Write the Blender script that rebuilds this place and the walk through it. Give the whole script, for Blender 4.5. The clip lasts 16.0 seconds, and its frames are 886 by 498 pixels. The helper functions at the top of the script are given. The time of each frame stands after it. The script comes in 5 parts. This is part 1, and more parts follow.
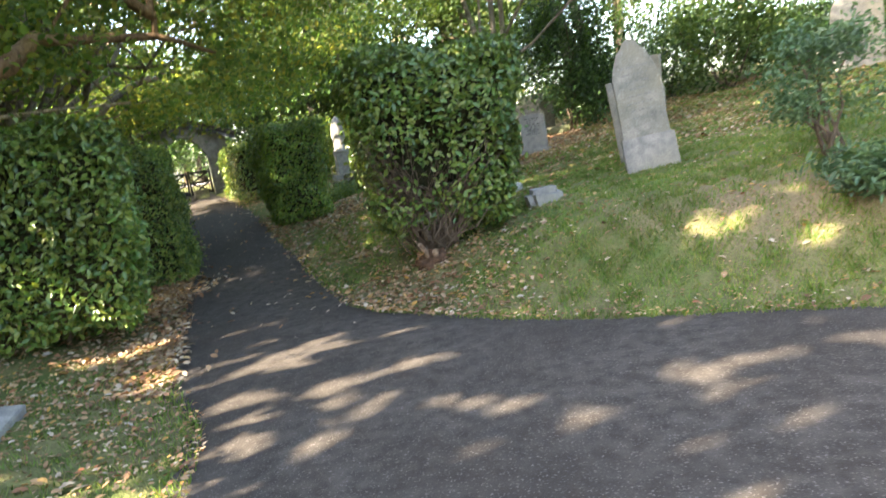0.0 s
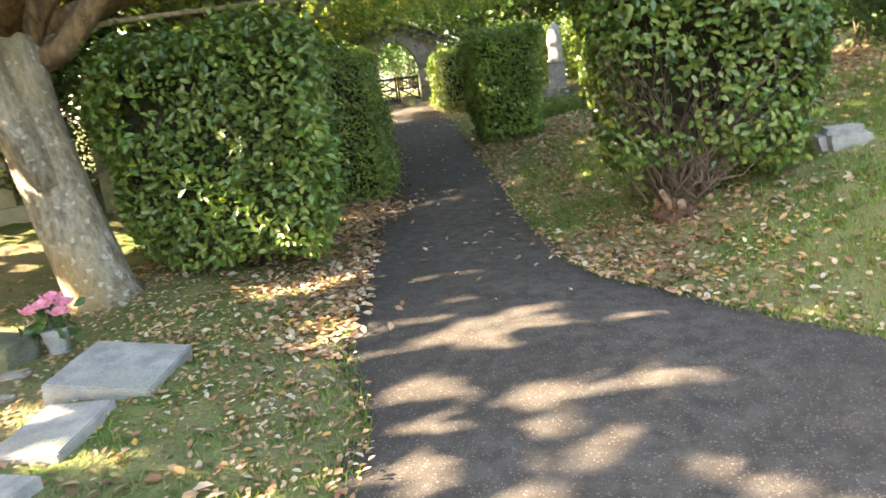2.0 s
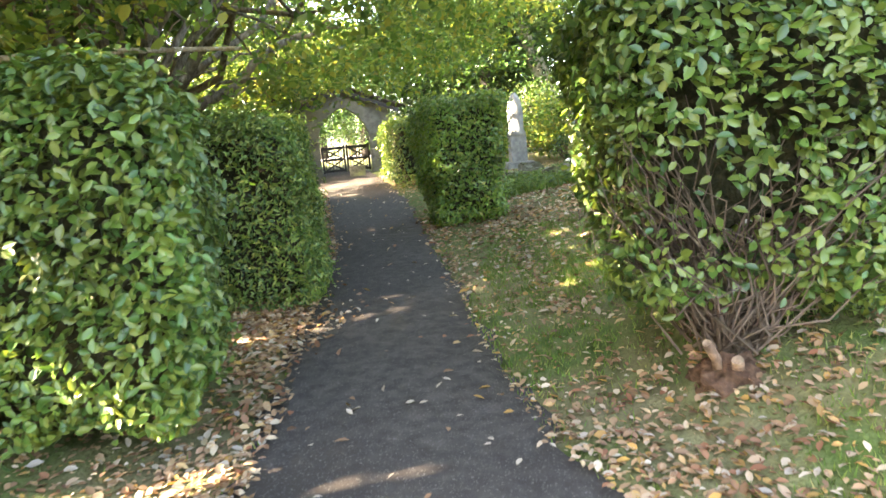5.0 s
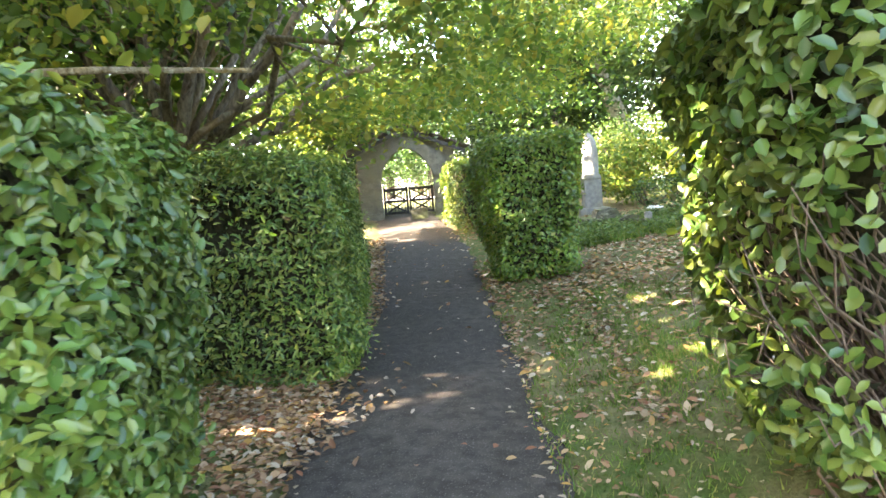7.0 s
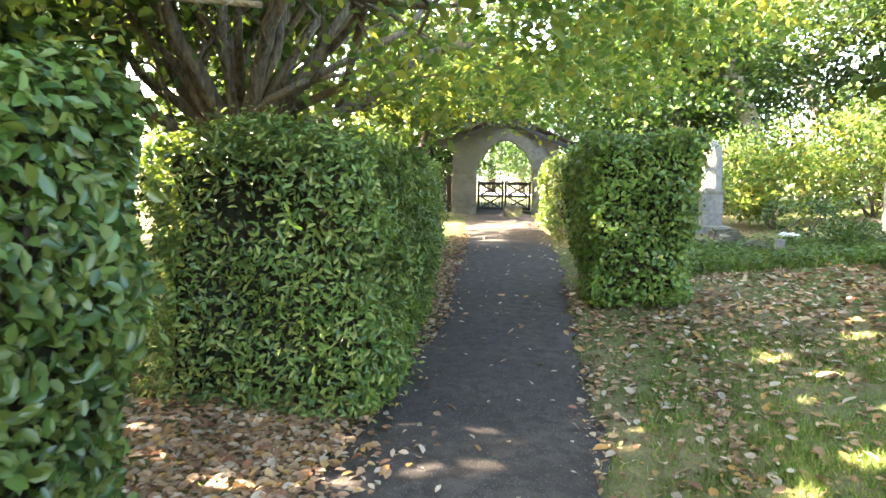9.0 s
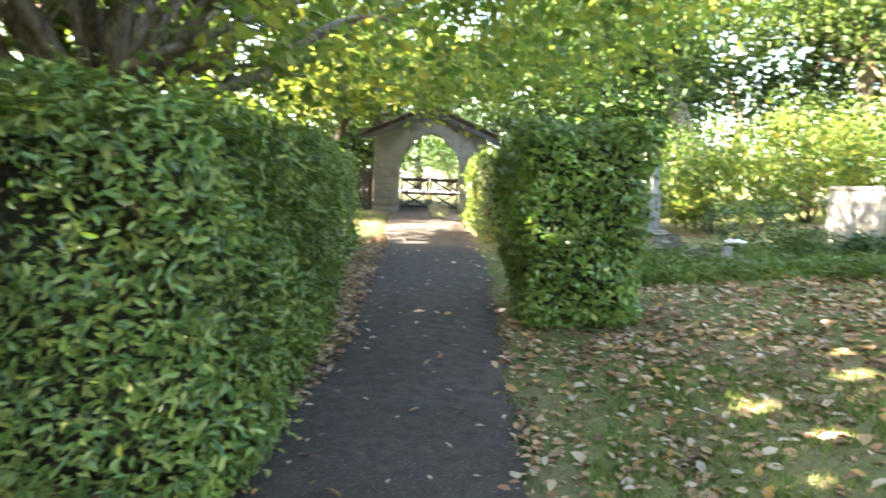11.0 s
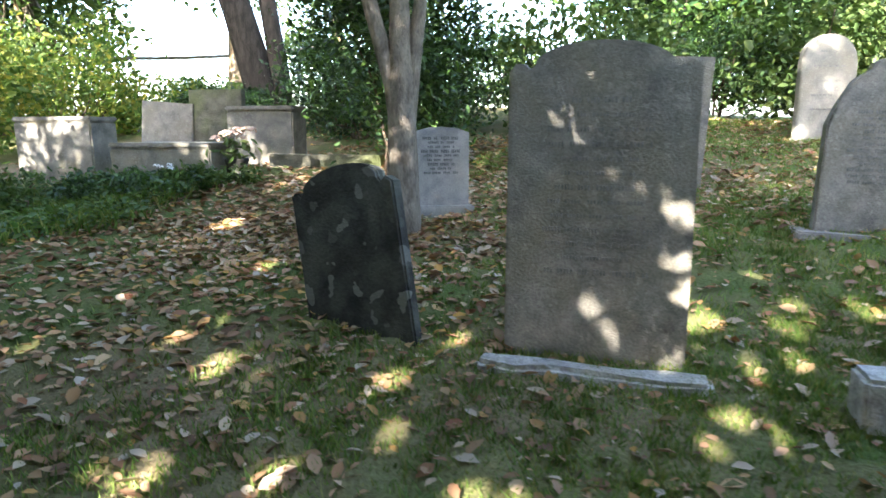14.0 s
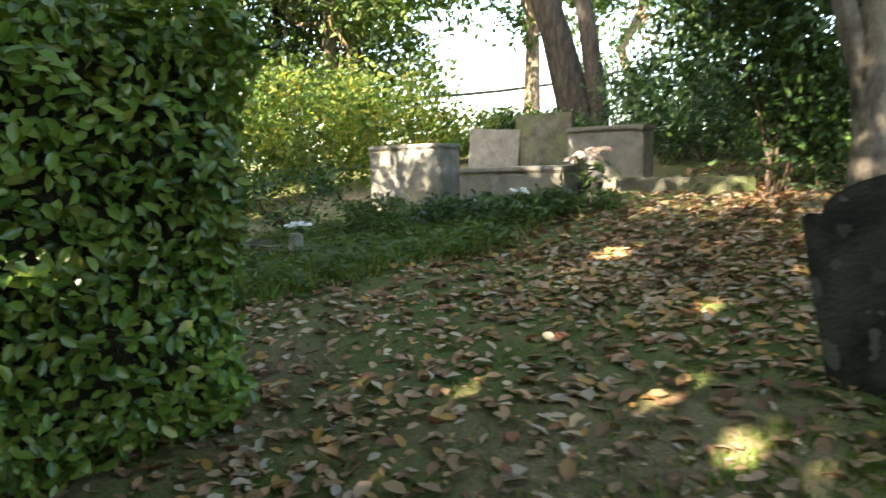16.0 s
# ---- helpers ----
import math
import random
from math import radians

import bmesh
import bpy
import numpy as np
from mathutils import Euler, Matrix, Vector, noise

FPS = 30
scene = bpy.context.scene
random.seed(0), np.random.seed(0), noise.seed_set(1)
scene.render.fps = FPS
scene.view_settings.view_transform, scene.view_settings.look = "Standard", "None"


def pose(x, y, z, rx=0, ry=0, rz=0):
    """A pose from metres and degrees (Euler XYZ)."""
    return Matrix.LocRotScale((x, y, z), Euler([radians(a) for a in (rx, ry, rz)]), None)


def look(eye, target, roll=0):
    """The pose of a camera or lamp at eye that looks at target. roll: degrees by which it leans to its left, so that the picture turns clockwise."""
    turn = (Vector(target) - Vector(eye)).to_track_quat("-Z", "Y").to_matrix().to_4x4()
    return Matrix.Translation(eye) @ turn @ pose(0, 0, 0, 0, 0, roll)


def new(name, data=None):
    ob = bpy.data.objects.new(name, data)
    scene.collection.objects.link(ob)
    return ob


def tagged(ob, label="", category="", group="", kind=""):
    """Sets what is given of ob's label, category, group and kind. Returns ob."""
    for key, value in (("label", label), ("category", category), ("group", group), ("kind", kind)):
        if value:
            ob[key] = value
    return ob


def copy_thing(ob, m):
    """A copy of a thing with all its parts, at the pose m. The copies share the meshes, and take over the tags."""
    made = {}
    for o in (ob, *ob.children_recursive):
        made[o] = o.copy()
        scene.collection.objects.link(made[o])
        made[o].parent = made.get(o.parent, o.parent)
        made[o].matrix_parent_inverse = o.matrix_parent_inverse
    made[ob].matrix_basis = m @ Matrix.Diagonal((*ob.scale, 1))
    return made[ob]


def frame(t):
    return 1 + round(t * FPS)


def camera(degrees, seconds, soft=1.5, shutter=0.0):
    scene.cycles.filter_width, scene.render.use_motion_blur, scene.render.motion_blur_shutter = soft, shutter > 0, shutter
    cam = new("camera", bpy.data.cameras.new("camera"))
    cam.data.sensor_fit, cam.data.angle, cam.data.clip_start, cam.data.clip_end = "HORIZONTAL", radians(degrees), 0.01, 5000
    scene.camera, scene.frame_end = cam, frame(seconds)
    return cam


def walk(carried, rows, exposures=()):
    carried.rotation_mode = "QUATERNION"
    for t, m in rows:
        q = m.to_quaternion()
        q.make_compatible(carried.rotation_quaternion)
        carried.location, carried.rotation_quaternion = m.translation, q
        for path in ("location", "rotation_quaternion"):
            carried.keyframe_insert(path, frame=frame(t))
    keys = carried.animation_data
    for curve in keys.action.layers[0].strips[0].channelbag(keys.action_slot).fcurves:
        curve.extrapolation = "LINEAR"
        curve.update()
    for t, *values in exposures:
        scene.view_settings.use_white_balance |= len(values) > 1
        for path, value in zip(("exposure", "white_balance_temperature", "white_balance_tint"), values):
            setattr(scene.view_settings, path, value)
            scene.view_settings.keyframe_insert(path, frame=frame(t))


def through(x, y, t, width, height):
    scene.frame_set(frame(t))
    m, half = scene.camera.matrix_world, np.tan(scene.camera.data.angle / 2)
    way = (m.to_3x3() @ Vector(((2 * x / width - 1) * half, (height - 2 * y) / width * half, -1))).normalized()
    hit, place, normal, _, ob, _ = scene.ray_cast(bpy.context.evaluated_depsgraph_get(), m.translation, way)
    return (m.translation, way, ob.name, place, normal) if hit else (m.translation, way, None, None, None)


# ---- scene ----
# ------------------------------------------------------------------ camera
cam = camera(67.9, 16.0, shutter=0.4)
ROWS = [
    (0.0, -0.036, 0.003, 1.579, 80.29, 9.17, 0.45),
    (0.5, -0.093, 0.323, 1.565, 77.40, 6.92, 3.35),
    (1.0, -0.170, 0.668, 1.579, 78.86, 5.15, 12.85),
    (1.5, -0.300, 0.998, 1.608, 78.42, 4.82, 20.01),
    (2.0, -0.449, 1.323, 1.621, 75.30, 6.85, 18.12),
    (2.5, -0.597, 1.639, 1.628, 72.68, 7.35, 13.20),
    (3.0, -0.718, 1.969, 1.651, 78.37, 3.83, 16.81),
    (3.2, -0.758, 2.105, 1.661, 78.20, 3.90, 16.80),
    (5.3, -0.975, 3.520, 1.728, 81.70, 5.40, 14.25),
    (5.5, -0.991, 3.656, 1.731, 83.87, 5.63, 15.51),
    (6.0, -1.051, 3.987, 1.729, 85.62, 3.40, 21.69),
    (6.5, -1.135, 4.307, 1.731, 85.14, 3.49, 23.15),
    (7.0, -1.199, 4.622, 1.748, 84.48, 4.63, 20.44),
    (7.5, -1.241, 4.948, 1.769, 87.16, 2.56, 20.66),
    (8.0, -1.293, 5.288, 1.787, 85.81, 1.25, 26.31),
    (8.5, -1.388, 5.626, 1.775, 84.13, -0.57, 28.34),
    (8.7, -1.430, 5.762, 1.774, 84.10, -0.80, 29.55),
    (10.8, -1.940, 7.192, 1.745, 84.65, -2.00, 25.90),
    (11.0, -1.989, 7.330, 1.744, 84.04, -2.06, 23.40),
    (11.5, -2.074, 7.678, 1.752, 83.94, -2.50, 8.24),
    (12.0, -2.148, 8.063, 1.751, 85.26, -3.64, -8.31),
    (12.5, -2.200, 8.406, 1.762, 87.18, -2.01, -19.64),
    (13.0, -2.286, 8.703, 1.764, 85.92, -2.77, -29.07),
    (13.5, -2.410, 8.961, 1.759, 80.92, -1.75, -38.50),
    (14.0, -2.515, 9.323, 1.752, 79.43, 0.05, -43.70),
    (14.5, -2.588, 9.657, 1.710, 83.68, -0.55, -41.06),
    (15.0, -2.707, 10.010, 1.700, 85.88, 0.01, -35.06),
    (15.5, -2.848, 10.353, 1.639, 84.14, -0.78, -26.41),
    (16.0, -3.002, 10.745, 1.612, 82.61, 1.62, -21.92),
]
walk(cam, [(t, pose(x, y, z, rx, ry, rz)) for t, x, y, z, rx, ry, rz in ROWS],
     [(0.0, 3.6, 6900, 12), (1.5, 3.95, 7700, 13), (3.0, 4.33, 7600, 13), (5.5, 4.73, 7200, 15), (8.5, 4.9, 6850, 15), (11.0, 4.8, 6700, 15), (12.0, 4.2, 6300, 13), (13.0, 3.75, 6050, 13), (14.5, 3.65, 5950, 14), (16.0, 3.4, 6900, 10)])

# ------------------------------------------------------------------ light
SUN_AZ, SUN_EL = radians(207), radians(30)
to_sun = Vector((math.cos(SUN_AZ) * math.cos(SUN_EL), math.sin(SUN_AZ) * math.cos(SUN_EL), math.sin(SUN_EL)))
world = bpy.data.worlds.new("world")
scene.world = world
world.use_nodes = True
wn = world.node_tree.nodes
sky = wn.new("ShaderNodeTexSky")
sky.sky_type = "NISHITA"
sky.sun_disc = False
sky.sun_elevation = SUN_EL
sky.sun_rotation = math.atan2(to_sun.x, to_sun.y)
sky.dust_density = 2.5
world.node_tree.links.new(sky.outputs[0], wn["Background"].inputs[0])
wn["Background"].inputs[1].default_value = 0.15
sun_data = bpy.data.lights.new("sun", "SUN")
sun_data.energy, sun_data.angle, sun_data.color = 5.0, radians(0.53), (1.0, 0.9, 0.74)
sun = new("sun", sun_data)
sun.matrix_world = look(to_sun * 60, (0, 0, 0))


# ------------------------------------------------------------------ materials
def material(name, c1, c2, scale=6.0, rough=0.8, bump=0.3, fine=60.0, spec=0.3, c3=None, big=0.7, metal=0.0, stretch=1.0):
    """Two-scale noise colour with fine relief."""
    m = bpy.data.materials.new(name)
    m.use_nodes = True
    nt = m.node_tree
    n, link = nt.nodes, nt.links.new
    b = n["Principled BSDF"]
    co = n.new("ShaderNodeTexCoord")
    n1 = n.new("ShaderNodeTexNoise")
    n1.inputs["Scale"].default_value, n1.inputs["Detail"].default_value = scale, 8
    n2 = n.new("ShaderNodeTexNoise")
    n2.inputs["Scale"].default_value, n2.inputs["Detail"].default_value = big, 4
    n3 = n.new("ShaderNodeTexNoise")
    n3.inputs["Scale"].default_value, n3.inputs["Detail"].default_value = fine, 4
    mp = n.new("ShaderNodeMapping")
    mp.inputs["Scale"].default_value = (1.0, 1.0, stretch)
    link(co.outputs["Object"], mp.inputs["Vector"])
    for q in (n1, n2, n3):
        link(mp.outputs["Vector"], q.inputs["Vector"])
    r1 = n.new("ShaderNodeValToRGB")
    r1.color_ramp.elements[0].position, r1.color_ramp.elements[1].position = 0.35, 0.66
    r1.color_ramp.elements[0].color, r1.color_ramp.elements[1].color = (*c1, 1), (*c2, 1)
    link(n1.outputs["Fac"], r1.inputs["Fac"])
    mix = n.new("ShaderNodeMix")
    mix.data_type = "RGBA"
    r2 = n.new("ShaderNodeValToRGB")
    r2.color_ramp.elements[0].position, r2.color_ramp.elements[1].position = 0.45, 0.68
    link(n2.outputs["Fac"], r2.inputs["Fac"])
    link(r2.outputs["Color"], mix.inputs["Factor"])
    link(r1.outputs["Color"], mix.inputs["A"])
    mix.inputs["B"].default_value = (*(c3 or c2), 1)
    grain = n.new("ShaderNodeMix")
    grain.data_type, grain.blend_type = "RGBA", "MULTIPLY"
    grain.inputs["Factor"].default_value = 0.6
    r3 = n.new("ShaderNodeValToRGB")
    r3.color_ramp.elements[0].position, r3.color_ramp.elements[1].position = 0.25, 0.6
    r3.color_ramp.elements[0].color = (0.45, 0.45, 0.45, 1)
    link(n3.outputs["Fac"], r3.inputs["Fac"])
    link(mix.outputs["Result"], grain.inputs["A"])
    link(r3.outputs["Color"], grain.inputs["B"])
    link(grain.outputs["Result"], b.inputs["Base Color"])
    b.inputs["Roughness"].default_value = rough
    b.inputs["Specular IOR Level"].default_value = spec
    b.inputs["Metallic"].default_value = metal
    add = n.new("ShaderNodeMath")
    add.operation = "ADD"
    link(n1.outputs["Fac"], add.inputs[0])
    link(n3.outputs["Fac"], add.inputs[1])
    bp = n.new("ShaderNodeBump")
    bp.inputs["Strength"].default_value, bp.inputs["Distance"].default_value = bump, 0.02
    link(add.outputs[0], bp.inputs["Height"])
    link(bp.outputs["Normal"], b.inputs["Normal"])
    return m


def leaf_material(name, cols, rough=0.4, through=0.35, spec=0.5, glow=(1.5, 1.5, 0.6)):
    """Leaf colours picked per leaf, with light shining through."""
    m = bpy.data.materials.new(name)
    m.use_nodes = True
    nt = m.node_tree
    n, link = nt.nodes, nt.links.new
    b = n["Principled BSDF"]
    geo = n.new("ShaderNodeNewGeometry")
    ramp = n.new("ShaderNodeValToRGB")
    e = ramp.color_ramp.elements
    while len(e) < len(cols):
        e.new(0.5)
    for i, c in enumerate(cols):
        e[i].position = i / (len(cols) - 1)
        e[i].color = (*c, 1)
    link(geo.outputs["Random Per Island"], ramp.inputs["Fac"])
    noise_tex = n.new("ShaderNodeTexNoise")
    noise_tex.inputs["Scale"].default_value = 1.3
    co = n.new("ShaderNodeTexCoord")
    link(co.outputs["Object"], noise_tex.inputs["Vector"])
    hsv = n.new("ShaderNodeHueSaturation")
    mr = n.new("ShaderNodeMapRange")
    mr.inputs["From Min"].default_value, mr.inputs["From Max"].default_value = 0.3, 0.7
    mr.inputs["To Min"].default_value, mr.inputs["To Max"].default_value = 0.7, 1.25
    link(noise_tex.outputs["Fac"], mr.inputs["Value"])
    link(mr.outputs["Result"], hsv.inputs["Value"])
    link(ramp.outputs["Color"], hsv.inputs["Color"])
    link(hsv.outputs["Color"], b.inputs["Base Color"])
    b.inputs["Roughness"].default_value = rough
    b.inputs["Specular IOR Level"].default_value = spec
    if through > 0:
        tr = n.new("ShaderNodeBsdfTranslucent")
        tint = n.new("ShaderNodeMix")
        tint.data_type, tint.blend_type = "RGBA", "MULTIPLY"
        tint.inputs["Factor"].default_value = 1.0
        tint.inputs["B"].default_value = (*glow, 1)
        link(hsv.outputs["Color"], tint.inputs["A"])
        link(tint.outputs["Result"], tr.inputs["Color"])
        ms = n.new("ShaderNodeMixShader")
        ms.inputs["Fac"].default_value = through
        link(b.outputs[0], ms.inputs[1])
        link(tr.outputs[0], ms.inputs[2])
        link(ms.outputs[0], n["Material Output"].inputs["Surface"])
    return m


M_GROUND = material("grass_soil", (0.075, 0.11, 0.028), (0.14, 0.135, 0.055), 3.5, 0.95, 0.9, 45, 0.08, (0.19, 0.145, 0.085), 0.55)
M_ASPHALT = material("asphalt", (0.056, 0.047, 0.039), (0.094, 0.081, 0.068), 9.0, 0.92, 0.6, 190, 0.12, (0.054, 0.045, 0.037), 0.6)
def add_speckle(m, scale, colour, size, amount):
    """Pale grit showing in the surface."""
    n, link = m.node_tree.nodes, m.node_tree.links.new
    b = n["Principled BSDF"]
    was = b.inputs["Base Color"].links[0].from_socket
    co = n.new("ShaderNodeTexCoord")
    dots = n.new("ShaderNodeTexVoronoi")
    dots.inputs["Scale"].default_value = scale
    warp = n.new("ShaderNodeTexNoise")
    warp.inputs["Scale"].default_value, warp.inputs["Detail"].default_value = scale * 0.9, 3
    bend = n.new("ShaderNodeVectorMath")
    bend.operation = "MULTIPLY_ADD"
    bend.inputs[1].default_value = (1.8 / scale,) * 3
    link(co.outputs["Object"], warp.inputs["Vector"])
    link(warp.outputs["Color"], bend.inputs[0])
    link(co.outputs["Object"], bend.inputs[2])
    link(bend.outputs[0], dots.inputs["Vector"])
    near = n.new("ShaderNodeMath")
    near.operation = "LESS_THAN"
    near.inputs[1].default_value = size
    link(dots.outputs["Distance"], near.inputs[0])
    split = n.new("ShaderNodeSeparateColor")
    link(dots.outputs["Color"], split.inputs[0])
    some = n.new("ShaderNodeMath")
    some.operation = "MULTIPLY"
    link(near.outputs[0], some.inputs[0])
    link(split.outputs[0], some.inputs[1])
    fac = n.new("ShaderNodeMath")
    fac.operation = "MULTIPLY"
    fac.inputs[1].default_value = amount
    link(some.outputs[0], fac.inputs[0])
    mix = n.new("ShaderNodeMix")
    mix.data_type = "RGBA"
    link(fac.outputs[0], mix.inputs["Factor"])
    link(was, mix.inputs["A"])
    mix.inputs["B"].default_value = (*colour, 1)
    link(mix.outputs["Result"], b.inputs["Base Color"])


add_speckle(M_ASPHALT, 55.0, (0.26, 0.23, 0.21), 0.3, 0.42)
M_BARK = material("bark", (0.085, 0.066, 0.047), (0.24, 0.20, 0.145), 16.0, 0.9, 1.0, 50, 0.1, (0.22, 0.15, 0.075), 1.5, stretch=0.3)
M_BARK_OLD = material("bark_old", (0.13, 0.105, 0.075), (0.30, 0.255, 0.19), 18.0, 0.9, 1.0, 55, 0.1, (0.30, 0.205, 0.09), 1.3, stretch=0.35)
add_speckle(M_BARK_OLD, 13.0, (0.46, 0.45, 0.39), 0.3, 0.55)
M_BARK_WARM = material("bark_warm", (0.10, 0.062, 0.035), (0.25, 0.16, 0.085), 14.0, 0.9, 0.9, 55, 0.1, (0.28, 0.18, 0.08), 1.6, stretch=0.4)
M_BARK_PALE = material("bark_pale", (0.22, 0.19, 0.15), (0.48, 0.43, 0.34), 12.0, 0.85, 0.7, 60, 0.15, (0.36, 0.30, 0.22), 2.0)
# darkened so the colour stands in for shade on the leaning tree
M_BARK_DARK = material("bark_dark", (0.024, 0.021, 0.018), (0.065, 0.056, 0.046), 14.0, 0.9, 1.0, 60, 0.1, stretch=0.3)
M_BARK_GREY = material("bark_grey", (0.10, 0.085, 0.066), (0.24, 0.205, 0.16), 14.0, 0.88, 0.6, 60, 0.12, (0.20, 0.175, 0.135), 2.5, stretch=0.5)
M_TWIG = material("twigs", (0.06, 0.044, 0.032), (0.155, 0.115, 0.083), 12.0, 0.9, 0.5, 60, 0.1)
# near-black colour that stands in for shade inside the hedges
M_INNER = material("shade_core", (0.02, 0.022, 0.012), (0.05, 0.045, 0.025), 14.0, 0.95, 1.0, 40, 0.05)
M_CUT = material("cut_wood", (0.17, 0.115, 0.075), (0.30, 0.215, 0.145), 20.0, 0.8, 0.3, 80, 0.2)
M_STONE = material("grey_stone", (0.155, 0.148, 0.128), (0.29, 0.272, 0.23), 6.5, 0.9, 0.35, 80, 0.15, (0.23, 0.21, 0.158), 2.4)
add_speckle(M_STONE, 22.0, (0.38, 0.37, 0.30), 0.3, 0.32)
M_KERB = material("white_kerb", (0.30, 0.29, 0.27), (0.52, 0.50, 0.47), 14.0, 0.9, 0.9, 60, 0.15, (0.36, 0.34, 0.28), 3.0)
M_PEELED = material("peeled_wood", (0.10, 0.065, 0.042), (0.25, 0.165, 0.105), 16.0, 0.85, 0.5, 60, 0.15)
M_ROT = material("rotten_wood", (0.05, 0.028, 0.018), (0.13, 0.075, 0.045), 14.0, 0.95, 1.0, 40, 0.1)
M_STONE_PALE = material("pale_stone", (0.20, 0.19, 0.178), (0.32, 0.302, 0.27), 9.0, 0.85, 0.4, 90, 0.2, (0.25, 0.24, 0.20), 2.2)
M_STONE_WARM = material("warm_stone", (0.34, 0.27, 0.17), (0.50, 0.42, 0.29), 7.0, 0.9, 0.6, 60, 0.15, (0.36, 0.33, 0.22), 1.8)
M_STONE_BLACK = material("black_stone", (0.02, 0.02, 0.018), (0.052, 0.051, 0.043), 6.0, 0.85, 0.35, 60, 0.2, (0.09, 0.092, 0.074), 3.0)
add_speckle(M_STONE_BLACK, 6.5, (0.2, 0.2, 0.17), 0.27, 0.75)
M_STONE_GATE = material("gateway_stone", (0.105, 0.1, 0.088), (0.2, 0.19, 0.165), 5.0, 0.92, 0.5, 60, 0.1, (0.15, 0.145, 0.11), 1.6)
M_STONE_MOSS = material("mossy_stone", (0.08, 0.08, 0.06), (0.17, 0.16, 0.12), 7.0, 0.95, 0.8, 60, 0.1, (0.14, 0.16, 0.07), 2.0)
M_LETTER = material("lettering", (0.07, 0.07, 0.065), (0.12, 0.12, 0.11), 30.0, 0.8, 0.2)
M_LETTER_SOFT = material("worn_lettering", (0.15, 0.145, 0.13), (0.22, 0.21, 0.19), 30.0, 0.9, 0.2)
M_GATEWOOD = material("gate_wood", (0.018, 0.017, 0.016), (0.04, 0.037, 0.034), 14.0, 0.6, 0.4, 90, 0.3)
M_ROOF = material("roof_tiles", (0.05, 0.04, 0.035), (0.11, 0.085, 0.07), 8.0, 0.85, 0.8, 40, 0.2)
M_PAVE = material("pale_paving", (0.26, 0.24, 0.24), (0.36, 0.335, 0.33), 4.0, 0.9, 0.3, 60, 0.2)
M_PINK = material("pink_petals", (0.62, 0.16, 0.25), (0.85, 0.36, 0.45), 20.0, 0.6, 0.2)
M_PEACH = material("peach_petals", (0.75, 0.5, 0.36), (0.85, 0.68, 0.55), 20.0, 0.6, 0.2)
M_WHITEFLOWER = material("white_petals", (0.7, 0.7, 0.68), (0.85, 0.84, 0.8), 20.0, 0.6, 0.2)

LEAF_LAUREL = leaf_material("laurel_leaf", [(0.028, 0.064, 0.014), (0.055, 0.112, 0.021), (0.098, 0.165, 0.03), (0.11, 0.155, 0.03), (0.14, 0.165, 0.031), (0.10, 0.145, 0.026)], 0.34, 0.24, 0.45)
LEAF_HEDGE = leaf_material("hedge_leaf", [(0.04, 0.082, 0.02), (0.08, 0.145, 0.028), (0.135, 0.21, 0.042), (0.19, 0.245, 0.055), (0.25, 0.26, 0.06)], 0.36, 0.25, 0.5)
LEAF_CAMELLIA = leaf_material("camellia_leaf", [(0.04, 0.09, 0.016), (0.078, 0.155, 0.024), (0.13, 0.22, 0.033), (0.19, 0.26, 0.042), (0.115, 0.19, 0.031), (0.24, 0.24, 0.05)], 0.3, 0.27, 0.5)
LEAF_TREE = leaf_material("tree_leaf", [(0.048, 0.09, 0.021), (0.076, 0.126, 0.028), (0.115, 0.16, 0.037), (0.16, 0.19, 0.044), (0.23, 0.20, 0.04)], 0.5, 0.52, 0.3, (1.75, 1.75, 0.95))
LEAF_WOOD = leaf_material("wood_leaf", [(0.037, 0.068, 0.018), (0.056, 0.099, 0.027), (0.081, 0.124, 0.036), (0.112, 0.143, 0.044)], 0.5, 0.36, 0.3)
LEAF_DARK = leaf_material("evergreen_leaf", [(0.015, 0.04, 0.012), (0.03, 0.065, 0.018), (0.05, 0.10, 0.022), (0.08, 0.15, 0.03)], 0.4, 0.2, 0.4)
LEAF_BLUE = leaf_material("shrub_leaf", [(0.05, 0.10, 0.05), (0.08, 0.14, 0.07), (0.11, 0.17, 0.08)], 0.5, 0.25, 0.3)
LEAF_FALLEN = leaf_material("fallen_leaf", [(0.12, 0.066, 0.036), (0.26, 0.15, 0.078), (0.37, 0.235, 0.13), (0.22, 0.09, 0.045), (0.47, 0.36, 0.24), (0.34, 0.29, 0.23), (0.42, 0.235, 0.06), (0.18, 0.105, 0.062), (0.40, 0.26, 0.14)], 0.75, 0.12, 0.25, (1.2, 1.0, 0.7))
LEAF_GRASS = leaf_material("grass_blade", [(0.068, 0.12, 0.024), (0.10, 0.172, 0.034), (0.155, 0.21, 0.046), (0.25, 0.22, 0.095)], 0.6, 0.3, 0.2)

